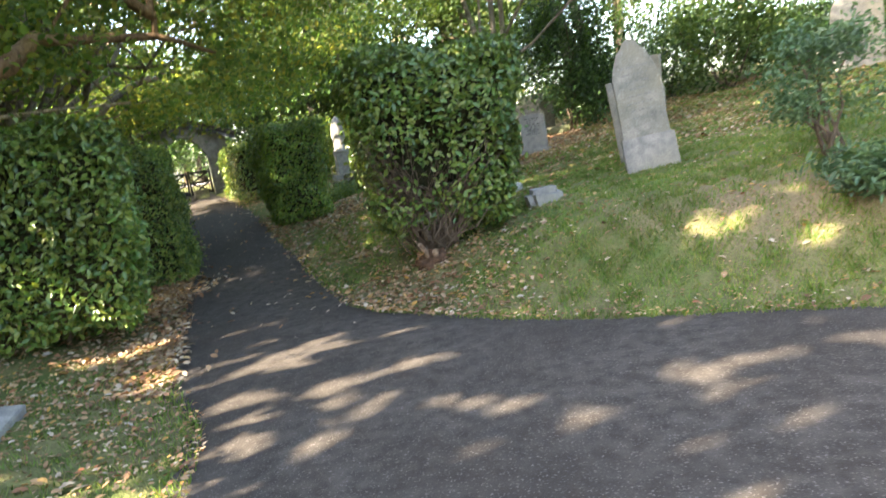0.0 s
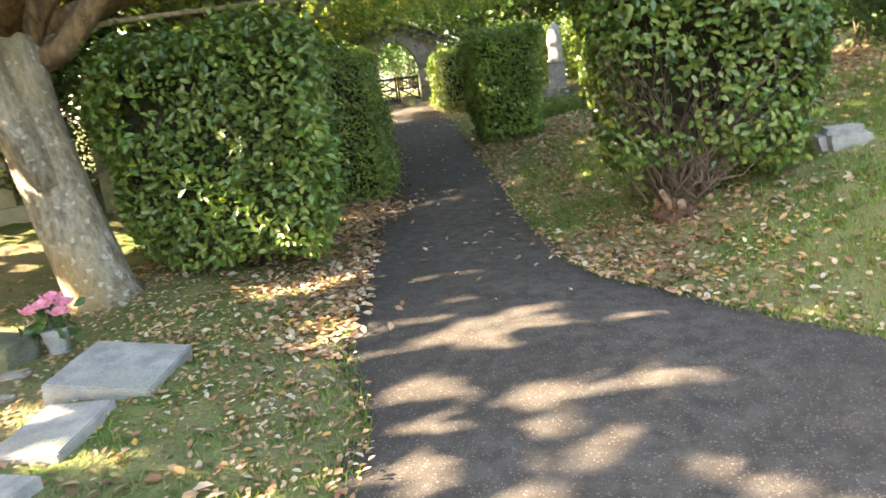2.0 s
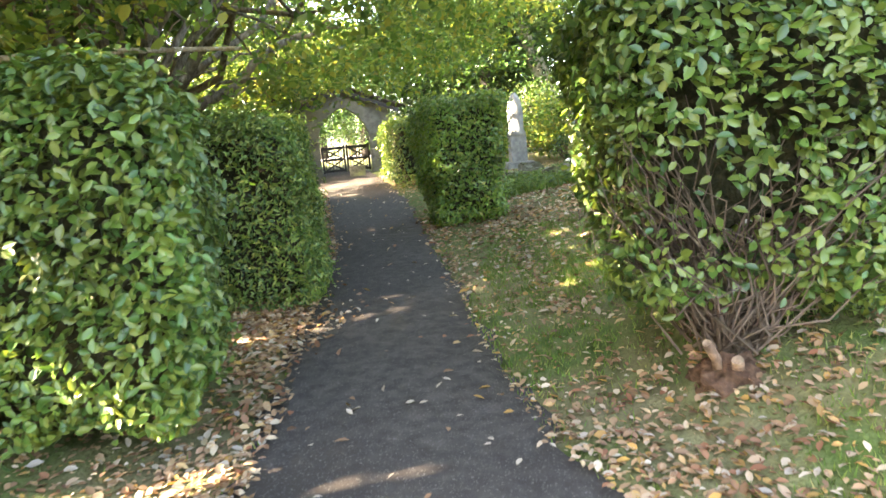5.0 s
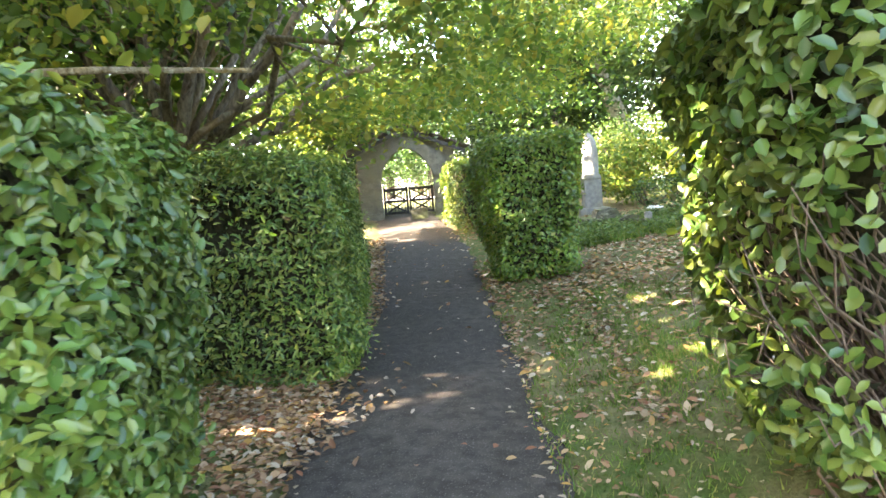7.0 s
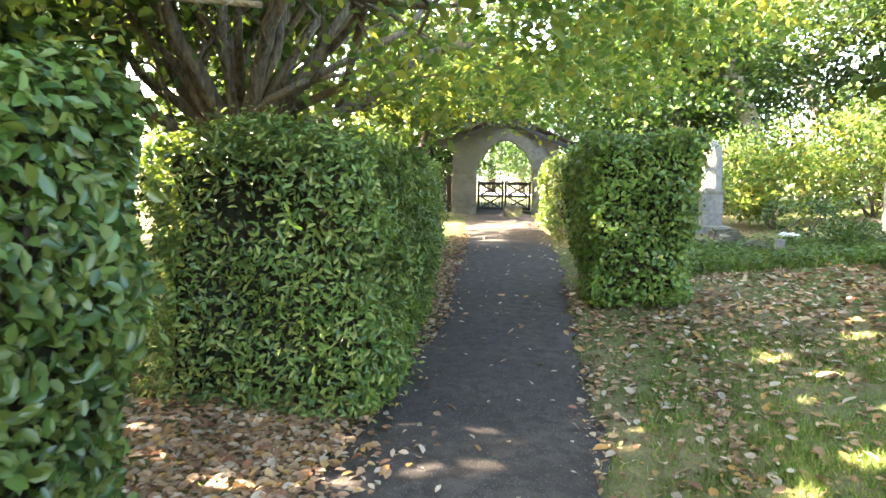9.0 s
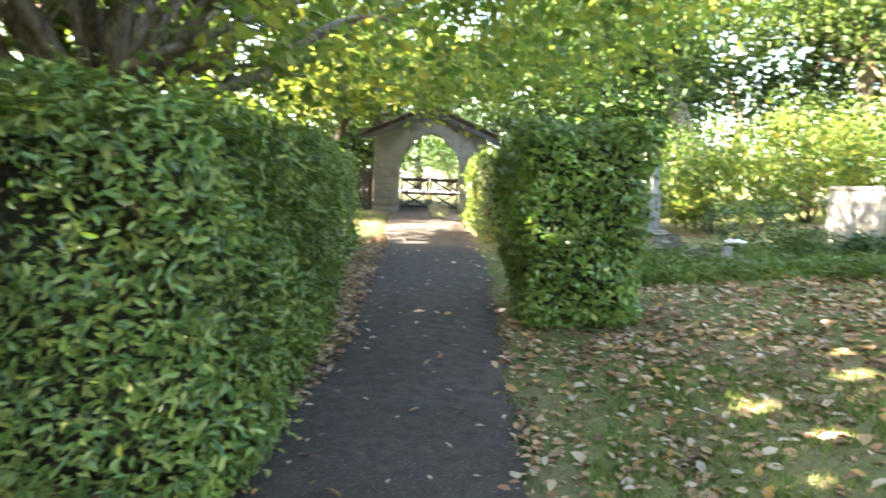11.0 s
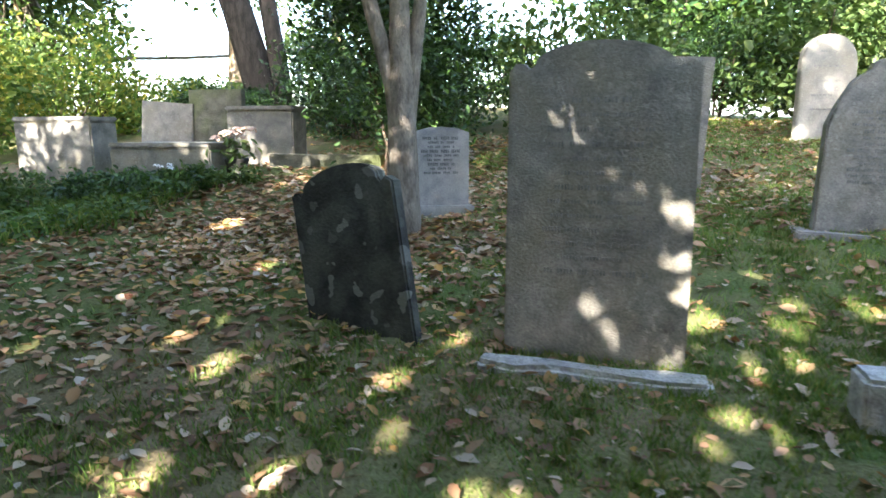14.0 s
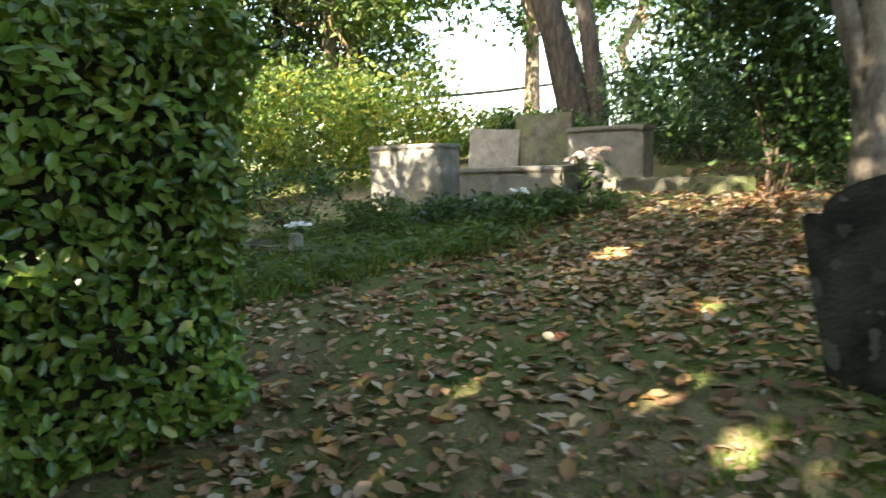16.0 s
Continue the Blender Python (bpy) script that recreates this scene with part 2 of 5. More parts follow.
# ------------------------------------------------------------------ terrain
LEFT_Y = [-14, 0, 2, 3.54, 3.99, 4.9, 5.2, 6.2, 7.6, 8.8, 10.8, 12.65, 14.5, 18.1, 20.2, 22.8, 26]
LEFT_X = [-1.0, -1.2, -1.45, -1.79, -1.95, -2.5, -2.63, -3.0, -3.5, -4.0, -4.7, -5.3, -6.2, -7.9, -8.9, -10.2, -11.6]
RIGHT_Y = [-14, -3, 0, 2.5, 4.29, 4.62, 4.89, 5.3, 5.82, 6.2, 6.65, 7.6, 8.9, 10.9, 13.5, 16.8, 20.1, 22.8, 26]
RIGHT_X = [60, 25, 14, 7.0, 2.64, 1.81, 1.06, 0.22, -0.46, -0.95, -1.3, -1.68, -2.2, -2.94, -4.0, -5.3, -6.85, -8.2, -9.7]
rng = np.random.default_rng(7)


def step(t):
    t = np.clip(t, 0, 1)
    return t * t * (3 - 2 * t)


def outside(x, y):
    """Distance from the asphalt to its left and to its right."""
    xl, xr = np.interp(y, LEFT_Y, LEFT_X), np.interp(y, RIGHT_Y, RIGHT_X)
    yf = np.interp(x, RIGHT_X[::-1], RIGHT_Y[::-1])
    return (xl - x) * 0.9, np.where(x > -0.6, (y - yf) * 0.92, (x - xr) * 0.9)


def height(x, y):
    x, y = np.asarray(x, float), np.asarray(y, float)
    dl, dr = outside(x, y)
    base = 0.85 * step((y - 7) / 20)
    xc, yc = np.clip(x, -9, 9), np.clip(y, 3, 24)
    bank = np.clip(0.026 + 0.1315 * xc + 0.0495 * yc - 0.00125 * xc * xc, -0.1, 2.2)
    bank = bank - 0.14 * np.exp(-((x - 0.3) ** 2 + (y - 11.0) ** 2) / 2.0) + 0.05 * np.exp(-((x - 2.3) ** 2 + (y - 8.5) ** 2) / 3.0)
    groove = 0.07 * np.exp(-((x + 1.62 + 0.294 * (y - 9.6)) / 0.11) ** 2) * step((y - 8.6) / 0.8) * step((13.9 - y) / 0.8)
    lumps = -groove + 0.02 * (np.sin(1.9 * x + 0.7 * y) + np.sin(2.3 * y - 1.1 * x + 1))
    return base + step(dr / 1.6) * (np.maximum(bank - base, 0.05) + lumps) + (0.10 + lumps) * step(dl / 1.4) + 0.22 * step((dl - 2.5) / 6)


def gz(x, y):
    return float(height(x, y))


def mesh_object(name, verts, faces, mat, parent=None, label="", kind="", category="", smooth=False):
    me = bpy.data.meshes.new(name)
    me.from_pydata(verts, [], faces)
    me.update()
    if smooth:
        me.polygons.foreach_set("use_smooth", [True] * len(me.polygons))
    me.materials.append(mat)
    ob = new(name, me)
    ob.parent = parent
    return tagged(ob, label, category, "", kind)


def part(name, bm, mat, parent=None, label="", smooth=False):
    """A bmesh as one mesh object under a thing or a part."""
    me = bpy.data.meshes.new(name)
    bmesh.ops.recalc_face_normals(bm, faces=bm.faces)
    if smooth:
        for f in bm.faces:
            f.smooth = True
    bm.to_mesh(me)
    bm.free()
    me.materials.append(mat)
    ob = new(name, me)
    ob.parent = parent
    if label:
        ob["label"] = label
    return ob


def thing(name, m, label, category, group=""):
    ob = new(name)
    ob.empty_display_size = 0.2
    ob.matrix_world = m
    return tagged(ob, label, category, group)


def grid_lines(lo, a, b, hi, fine):
    far = [lo, lo * 0.5 + a * 0.5, lo * 0.2 + a * 0.8, lo * 0.08 + a * 0.92, lo * 0.03 + a * 0.97]
    mid = list(np.arange(a, b + 1e-6, fine))
    near = [hi * 0.03 + b * 0.97, hi * 0.08 + b * 0.92, hi * 0.2 + b * 0.8, hi * 0.5 + b * 0.5, hi]
    return np.array(far + mid + near)


def build_ground():
    gx, gy = grid_lines(-500, -14, 10, 500, 0.12), grid_lines(-500, -3, 26, 500, 0.12)
    X, Y = np.meshgrid(gx, gy)
    dl, dr = outside(X, Y)
    inside = np.maximum(dl, dr)
    rough = 0.012 * (np.sin(17 * X + 3 * Y) + np.sin(13 * Y - 5 * X) + np.sin(23 * X * 0.7 + 19 * Y))
    Z = height(X, Y) - 0.06 + 0.08 * step((inside + 0.12) / 0.26) + rough * step(inside / 0.3)
    verts = np.stack([X, Y, Z], -1).reshape(-1, 3)
    w, h = len(gx), len(gy)
    i = np.arange(w * h).reshape(h, w)
    faces = np.stack([i[:-1, :-1], i[:-1, 1:], i[1:, 1:], i[1:, :-1]], -1).reshape(-1, 4)
    mesh_object("ground", verts.tolist(), faces.tolist(), M_GROUND, kind="structure", label="mown grass and bare soil strewn with dry leaves", smooth=True)


def build_asphalt():
    ys = np.concatenate([np.arange(-14, 3, 0.5), np.arange(3, 26.01, 0.1)])
    s = np.linspace(0, 1, 15)
    V = []
    for y in ys:
        l, r = np.interp(y, LEFT_Y, LEFT_X), np.interp(y, RIGHT_Y, RIGHT_X)
        l += 0.05 * math.sin(5.1 * y) + 0.04 * math.sin(13 * y + 1) - 0.03
        r += 0.05 * math.sin(4.3 * y + 2) + 0.03 * math.sin(11 * y) + 0.03
        x = l + (r - l) * s
        z = height(x, np.full_like(x, y)) * 0 + 0.85 * step((y - 7) / 20) + 0.008 + 0.03 * (1 - (2 * s - 1) ** 2)
        V += [(a, y, c) for a, c in zip(x, z)]
    k = len(s)
    F = [(a * k + b, a * k + b + 1, a * k + k + b + 1, a * k + k + b) for a in range(len(ys) - 1) for b in range(k - 1)]
    mesh_object("road", V, F, M_ASPHALT, kind="structure", label="worn dark grey asphalt path and drive", smooth=True)


build_ground()
build_asphalt()


# ------------------------------------------------------------------ plants
def leaves(name, P, N, L, mat, ratio=0.5, parent=None, label="", kind="stuff", fold=0.075, droop=0.12, seed=1, category=""):
    """Folded pointed leaves at P, facing N, of length L."""
    r = np.random.default_rng(seed)
    n = len(P)
    L = np.broadcast_to(L, (n,))[:, None]
    N = N / (np.linalg.norm(N, axis=1, keepdims=True) + 1e-9)
    T = r.normal(size=(n, 3))
    T -= (T * N).sum(1, keepdims=True) * N
    T /= np.linalg.norm(T, axis=1, keepdims=True) + 1e-9
    B = np.cross(N, T)
    W = L * ratio
    v = np.empty((n, 6, 3))
    v[:, 0] = P - 0.5 * L * T
    v[:, 1] = P - 0.18 * L * T + 0.46 * W * B + fold * L * N
    v[:, 2] = P + 0.18 * L * T + 0.44 * W * B + fold * L * N
    v[:, 3] = P + 0.5 * L * T - droop * L * N
    v[:, 4] = P + 0.18 * L * T - 0.44 * W * B + fold * L * N
    v[:, 5] = P - 0.18 * L * T - 0.46 * W * B + fold * L * N
    base = (np.arange(n) * 6)[:, None]
    idx = (base + np.array([0, 1, 2, 3, 0, 3, 4, 5])).ravel()
    me = bpy.data.meshes.new(name)
    me.vertices.add(n * 6)
    me.vertices.foreach_set("co", v.ravel())
    me.loops.add(n * 8)
    me.loops.foreach_set("vertex_index", idx.astype(np.int32))
    me.polygons.add(n * 2)
    me.polygons.foreach_set("loop_start", np.arange(0, n * 8, 4, dtype=np.int32))
    me.update(calc_edges=True)
    me.materials.append(mat)
    ob = new(name, me)
    ob.parent = parent
    return tagged(ob, label, category, "", kind)


def tube(bm, pts, radii, seg=8, knobs=0.0):
    """A bent tapering stem."""
    rings = []
    pts = [Vector(p) for p in pts]
    for i, p in enumerate(pts):
        d = (pts[min(i + 1, len(pts) - 1)] - pts[max(i - 1, 0)]).normalized()
        a = d.orthogonal().normalized()
        if i and abs(a.dot(last)) < 0.99:
            a = (last - d * last.dot(d)).normalized()
        last = a
        b = d.cross(a)
        ring = []
        for k in range(seg):
            w = 2 * math.pi * k / seg
            r = radii[i] * (1 + knobs * noise.noise(p * 3 + Vector((k * 1.7, i * 0.6, 0))))
            ring.append(bm.verts.new(p + (a * math.cos(w) + b * math.sin(w)) * r))
        rings.append(ring)
    for q, s in zip(rings, rings[1:]):
        for k in range(seg):
            bm.faces.new((q[k], q[(k + 1) % seg], s[(k + 1) % seg], s[k]))
    bm.faces.new(rings[-1])
    bm.faces.new(rings[0][::-1])


# Made-up openings cut in the crowns along the sun's rays to place light flecks.
def light_gaps():
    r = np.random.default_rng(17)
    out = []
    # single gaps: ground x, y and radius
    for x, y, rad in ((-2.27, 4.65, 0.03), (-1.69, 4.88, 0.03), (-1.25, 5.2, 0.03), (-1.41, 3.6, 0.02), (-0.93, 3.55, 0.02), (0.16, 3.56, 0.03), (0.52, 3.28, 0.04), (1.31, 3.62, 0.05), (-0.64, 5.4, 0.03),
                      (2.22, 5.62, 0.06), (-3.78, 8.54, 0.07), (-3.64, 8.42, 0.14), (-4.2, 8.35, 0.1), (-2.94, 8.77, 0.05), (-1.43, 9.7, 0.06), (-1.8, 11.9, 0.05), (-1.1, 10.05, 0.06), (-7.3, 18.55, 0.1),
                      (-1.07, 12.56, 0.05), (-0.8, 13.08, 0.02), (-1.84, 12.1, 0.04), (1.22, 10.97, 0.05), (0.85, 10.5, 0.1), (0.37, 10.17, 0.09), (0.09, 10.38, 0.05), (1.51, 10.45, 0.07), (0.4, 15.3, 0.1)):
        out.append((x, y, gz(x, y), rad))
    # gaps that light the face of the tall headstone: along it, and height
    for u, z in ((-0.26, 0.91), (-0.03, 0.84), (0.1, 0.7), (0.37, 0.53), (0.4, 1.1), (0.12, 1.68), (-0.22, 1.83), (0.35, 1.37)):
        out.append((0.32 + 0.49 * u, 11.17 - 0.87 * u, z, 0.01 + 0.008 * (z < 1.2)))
    # cuts that put sun on the white monument, hedges, leaning headstone and slender trunk
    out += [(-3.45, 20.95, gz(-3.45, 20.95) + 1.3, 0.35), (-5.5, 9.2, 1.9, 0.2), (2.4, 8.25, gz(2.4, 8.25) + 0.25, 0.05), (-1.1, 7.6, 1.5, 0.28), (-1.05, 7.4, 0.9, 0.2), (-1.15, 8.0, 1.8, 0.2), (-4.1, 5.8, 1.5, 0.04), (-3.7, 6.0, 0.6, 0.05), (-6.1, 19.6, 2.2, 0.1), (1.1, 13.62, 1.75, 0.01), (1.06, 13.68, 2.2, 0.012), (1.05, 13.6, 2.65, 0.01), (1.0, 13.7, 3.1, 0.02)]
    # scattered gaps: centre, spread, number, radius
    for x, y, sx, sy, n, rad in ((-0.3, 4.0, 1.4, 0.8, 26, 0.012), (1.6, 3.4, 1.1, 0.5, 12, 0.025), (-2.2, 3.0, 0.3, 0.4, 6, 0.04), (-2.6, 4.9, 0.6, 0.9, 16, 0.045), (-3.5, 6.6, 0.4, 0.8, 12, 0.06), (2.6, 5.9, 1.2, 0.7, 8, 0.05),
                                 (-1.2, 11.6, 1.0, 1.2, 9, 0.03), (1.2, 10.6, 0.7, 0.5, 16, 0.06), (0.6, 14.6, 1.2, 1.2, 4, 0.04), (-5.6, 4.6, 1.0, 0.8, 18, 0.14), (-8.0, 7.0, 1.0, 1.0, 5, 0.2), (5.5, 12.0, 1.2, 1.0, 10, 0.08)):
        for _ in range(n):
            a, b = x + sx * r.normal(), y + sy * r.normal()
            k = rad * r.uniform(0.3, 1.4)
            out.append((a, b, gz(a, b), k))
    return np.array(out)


LIGHT_GAPS = light_gaps()


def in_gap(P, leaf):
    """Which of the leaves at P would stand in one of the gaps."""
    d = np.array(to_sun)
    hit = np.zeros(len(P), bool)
    for g in LIGHT_GAPS:
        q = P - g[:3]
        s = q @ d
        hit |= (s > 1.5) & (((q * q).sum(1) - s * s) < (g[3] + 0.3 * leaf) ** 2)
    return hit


def bent(a, b, sag, n, r, wob):
    """Points of a wandering branch from a to b."""
    a, b = np.array(a, float), np.array(b, float)
    out = []
    for i in range(n + 1):
        s = i / n
        p = a + (b - a) * s + np.array([0, 0, sag * 4 * s * (1 - s)])
        if 0 < i < n:
            p = p + r.normal(size=3) * wob
        out.append(p)
    return out


def hedge(at, size, turn, n, leaf, mat, label, seed, base=0.1, ratio=0.5, stem_r=0.03, stems=9, thin=0.0, rounded=0.2, bow=0.0, skew=0.0, fan=None, bare=None):
    """A clipped hedge: a dark core for the inner shade, woody stems and a shell of leaves."""
    r = np.random.default_rng(seed)
    w, d, h = size
    z0 = gz(*at)
    m = pose(at[0], at[1], z0, 0, 0, turn)
    root = thing("hedge", m, label, "hedge")
    half = np.array([w / 2, d / 2, (h - base) / 2])
    mid = np.array([0, 0, (h + base) / 2])

    def lump(p):
        return 0.045 * (np.sin(3.3 * p[:, 0] + 2.1 * p[:, 2] + seed) + np.sin(4.1 * p[:, 1] - 1.7 * p[:, 2]) + np.sin(7 * p[:, 2] + 5 * p[:, 0] + 3 * p[:, 1]))

    area = np.array([d * h, d * h, w * h, w * h, w * d * 1.2, w * d * 0.25])
    face = r.choice(6, n, p=area / area.sum())
    p = r.uniform(-1, 1, (n, 3))
    ax = np.array([0, 0, 1, 1, 2, 2])[face]
    sg = np.array([1, -1, 1, -1, 1, -1])[face]
    p[np.arange(n), ax] = sg
    q = p * half
    inner = np.maximum(half - rounded, 0.02)
    core = np.clip(q, -inner, inner)
    nn = q - core
    ln = np.linalg.norm(nn, axis=1, keepdims=True) + 1e-9
    nn = nn / ln
    q = core + nn * rounded
    depth = np.minimum(r.exponential(0.085, n), 0.3) - 0.03
    depth = np.where(r.random(n) < 0.035, -r.uniform(0.03, 0.14, n), depth)
    q = q + nn * (lump(q) - depth)[:, None]
    if bow:
        low = np.clip(1 - (q[:, 2] + half[2]) / (2 * half[2]), 0, 1)
        q[:, :2] *= (1 - bow * low ** 2)[:, None]
    q[:, 0] += skew * q[:, 1]
    pos = q + mid
    keep = r.random(n) > thin * np.clip(1.0 - pos[:, 2] / (0.55 * h), 0, 1)
    if bare:
        gap = np.exp(-(((pos - np.array(bare[0])) / np.array(bare[1])) ** 2).sum(1))
        keep &= r.random(n) > 0.93 * gap
    pos, nn = pos[keep], nn[keep]
    N = nn * 0.85 + r.normal(size=pos.shape) * 0.62 + np.array([0, 0, 0.5])
    leaves("foliage", pos, N, leaf * r.uniform(0.65, 1.2, len(pos)), mat, ratio, root, seed=seed)
    # solid block whose dark colour stands in for shade between the leaves
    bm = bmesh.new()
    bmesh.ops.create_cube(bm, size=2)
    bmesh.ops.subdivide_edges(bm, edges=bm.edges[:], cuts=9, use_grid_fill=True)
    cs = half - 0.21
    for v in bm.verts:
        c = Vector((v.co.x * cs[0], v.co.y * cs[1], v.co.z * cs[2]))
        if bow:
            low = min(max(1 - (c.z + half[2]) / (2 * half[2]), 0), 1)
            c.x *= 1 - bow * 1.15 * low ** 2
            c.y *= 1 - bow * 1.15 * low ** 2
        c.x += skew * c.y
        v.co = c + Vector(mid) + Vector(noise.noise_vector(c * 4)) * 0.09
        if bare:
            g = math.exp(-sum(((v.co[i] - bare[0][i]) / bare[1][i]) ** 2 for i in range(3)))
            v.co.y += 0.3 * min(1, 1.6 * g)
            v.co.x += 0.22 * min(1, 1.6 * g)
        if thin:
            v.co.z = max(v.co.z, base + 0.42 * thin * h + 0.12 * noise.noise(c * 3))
    part("shade_core", bm, M_INNER, root, "solid dark core standing in for shaded twigs inside", True)
    for i in range(stems):
        a = (r.uniform(-0.32, 0.32) * w * (1 - bow), r.uniform(-0.32, 0.32) * d * (1 - bow), -0.05)
        if fan:
            a = (fan[0] + r.normal() * 0.1, fan[1] + 0.1 + abs(r.normal()) * 0.3, 0.0)
            e = (r.uniform(-0.46, 0.46) * w, (r.uniform(-0.52, 0.4) if i % 3 else r.uniform(-0.5, -0.36)) * d, h * r.uniform(0.2, 0.75))
            if i % 3 == 1:
                e = (r.uniform(-0.5, -0.38) * w, r.uniform(-0.45, 0.25) * d, h * r.uniform(0.2, 0.7))
            bm = bmesh.new()
            tube(bm, bent(a, e, 0.04, 6, r, 0.06), np.linspace(stem_r * r.uniform(0.6, 1.1), stem_r * 0.25, 7), 5)
            part("stem", bm, M_TWIG, root, "", True)
            continue
        b = (a[0] * 1.35 + r.normal() * 0.1, a[1] * 1.35 + r.normal() * 0.1, h * r.uniform(0.5, 0.8))
        bm = bmesh.new()
        tube(bm, bent(a, b, 0, 5, r, 0.04), np.linspace(stem_r, stem_r * 0.4, 6), 6)
        part("stem", bm, M_TWIG, root, "", True)
    return root


def tree(at, name, label, trunk, limbs, crown, n_leaves, leaf, mat, bark, seed, clusters=60, spread=0.6, shell=0.55, ratio=0.6, twigs=3, stems=(), clear=None):
    """A tree: a bent trunk, limbs that fork, and clusters of leaves round the twigs.
    trunk: points (relative) and radii; limbs: number, start radius; crown: ellipsoid centre and radii (relative)."""
    r = np.random.default_rng(seed)
    z0 = gz(*at)
    root = thing(name, pose(at[0], at[1], z0), label, "tree")
    pts, rad = trunk
    bm = bmesh.new()
    tube(bm, pts, rad, 12, 0.25)
    part("trunk", bm, bark, root, "", True)
    for line, sr in stems:
        bm = bmesh.new()
        tube(bm, line, np.linspace(sr, sr * 0.45, len(line)), 9, 0.15)
        part("stem", bm, bark, root, "", True)
    c, e = np.array(crown[0]), np.array(crown[1])
    top = np.array(pts[-1], float)
    cl = r.normal(size=(clusters, 3))
    cl /= np.linalg.norm(cl, axis=1, keepdims=True)
    cl = c + cl * e * (shell + (1 - shell) * r.random((clusters, 1)) ** 0.6)
    count, lr = limbs
    order = r.permutation(clusters)
    ends = []
    for k in range(min(count, clusters)):
        tip = cl[order[k]]
        start = top if k % 2 else np.array(pts[-2], float) * 0.35 + top * 0.65
        line = bent(start, tip, 0.12 * np.linalg.norm(tip - start), 7, r, 0.065 * np.linalg.norm(tip - start))
        bm = bmesh.new()
        tube(bm, line, np.linspace(lr, lr * 0.16, 8), 7, 0.2)
        for _ in range(twigs):
            j = r.integers(2, 7)
            near = cl[np.argmin(np.linalg.norm(cl - line[j] - r.normal(size=3) * 1.2, axis=1))]
            sub = bent(line[j], near, 0.1, 4, r, 0.08)
            tube(bm, sub, np.linspace(lr * 0.38, lr * 0.07, 5), 5)
        part("limb", bm, bark, root, "", True)
    which = r.integers(0, clusters, n_leaves)
    off = r.normal(size=(n_leaves, 3)) * np.array([spread, spread, spread * 0.55])
    P = cl[which] + off
    if clear:
        near = (np.hypot(P[:, 0] - top[0], P[:, 1] - top[1]) < clear[0]) & (P[:, 2] < clear[1])
        P = P[~near | (r.random(n_leaves) < 0.1)]
        n_leaves = len(P)
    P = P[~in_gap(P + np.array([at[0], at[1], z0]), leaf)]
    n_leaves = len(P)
    N = r.normal(size=(n_leaves, 3)) * 0.6 + np.array([0, 0, 0.7])
    leaves("crown", P, N, leaf * r.uniform(0.6, 1.25, n_leaves), mat, ratio, root, seed=seed)
    return root


def bush(at, label, size, n, leaf, mat, seed, ratio=0.55, clusters=26, name="bush", stems=6, category="bush", lift=0.0):
    """A loose shrub of stems and leaf clusters."""
    r = np.random.default_rng(seed)
    root = thing(name, pose(at[0], at[1], gz(*at)), label, category)
    w, d, h = size
    cl = r.uniform(-1, 1, (clusters, 3))
    cl /= np.maximum(1, np.linalg.norm(cl, axis=1, keepdims=True))
    cl = cl * np.array([w / 2, d / 2, h * 0.42]) + np.array([0, 0, h * 0.55 + lift])
    for k in range(stems):
        bm = bmesh.new()
        tube(bm, bent((r.normal() * 0.05, r.normal() * 0.05, -0.05), cl[k], 0, 4, r, 0.05), np.linspace(0.025, 0.008, 5), 5)
        part("stem", bm, M_TWIG, root, "", True)
    which = r.integers(0, clusters, n)
    P = cl[which] + r.normal(size=(n, 3)) * np.array([w, d, h]) * 0.11
    P[:, 2] = np.abs(P[:, 2])
    N = r.normal(size=(n, 3)) * 0.6 + np.array([0, 0, 0.6])
    leaves("foliage", P, N, leaf * r.uniform(0.6, 1.2, n), mat, ratio, root, seed=seed)
    return root


# hedges beside the path
hedge((-4.55, 6.8), (2.1, 2.0, 2.1), 8, 27000, 0.078, LEAF_LAUREL, "clipped laurel hedge with glossy leaves and bare woody base", 11, 0.06, 0.52, 0.03, 16, 0.4, rounded=0.3, bow=0.1, skew=-0.4, bare=((-0.15, -0.95, 1.55), (0.36, 0.45, 0.2)))
hedge((-5.75, 11.1), (1.75, 4.1, 1.95), 26, 56000, 0.072, LEAF_HEDGE, "clipped green hedge with flat top and a bare twiggy patch", 12, -0.16, 0.37, 0.02, 26, 0.0, bare=((-0.15, -1.95, 1.38), (0.34, 0.5, 0.26)))
hedge((-8.0, 15.6), (1.5, 4.0, 1.72), 25, 13000, 0.085, LEAF_HEDGE, "clipped green hedge running on towards the gateway", 13, -0.1, 0.45, 0.025, 8, 0.1)
hedge((-0.22, 7.75), (1.95, 1.75, 2.15), 10, 23000, 0.078, LEAF_LAUREL, "square-clipped laurel bush, bare inside low down", 14, 0.16, 0.55, 0.011, 190, 0.6, 0.4, 0.22, fan=(-0.2, -0.65), bare=((-0.45, -0.6, 0.85), (0.65, 0.85, 0.6)))
hedge((-3.52, 14.42), (1.38, 1.45, 2.08), 26, 18000, 0.075, LEAF_CAMELLIA, "square-clipped dark green camellia bush on leaf litter", 15, -0.04, 0.55, 0.03, 8, 0.2, 0.25, 0.15)
hedge((-6.25, 20.45), (1.3, 3.0, 1.65), 27, 7000, 0.10, LEAF_HEDGE, "low clipped hedge with sunlit yellow-green top", 16, 0.05, 0.5, 0.025, 6, 0.1)


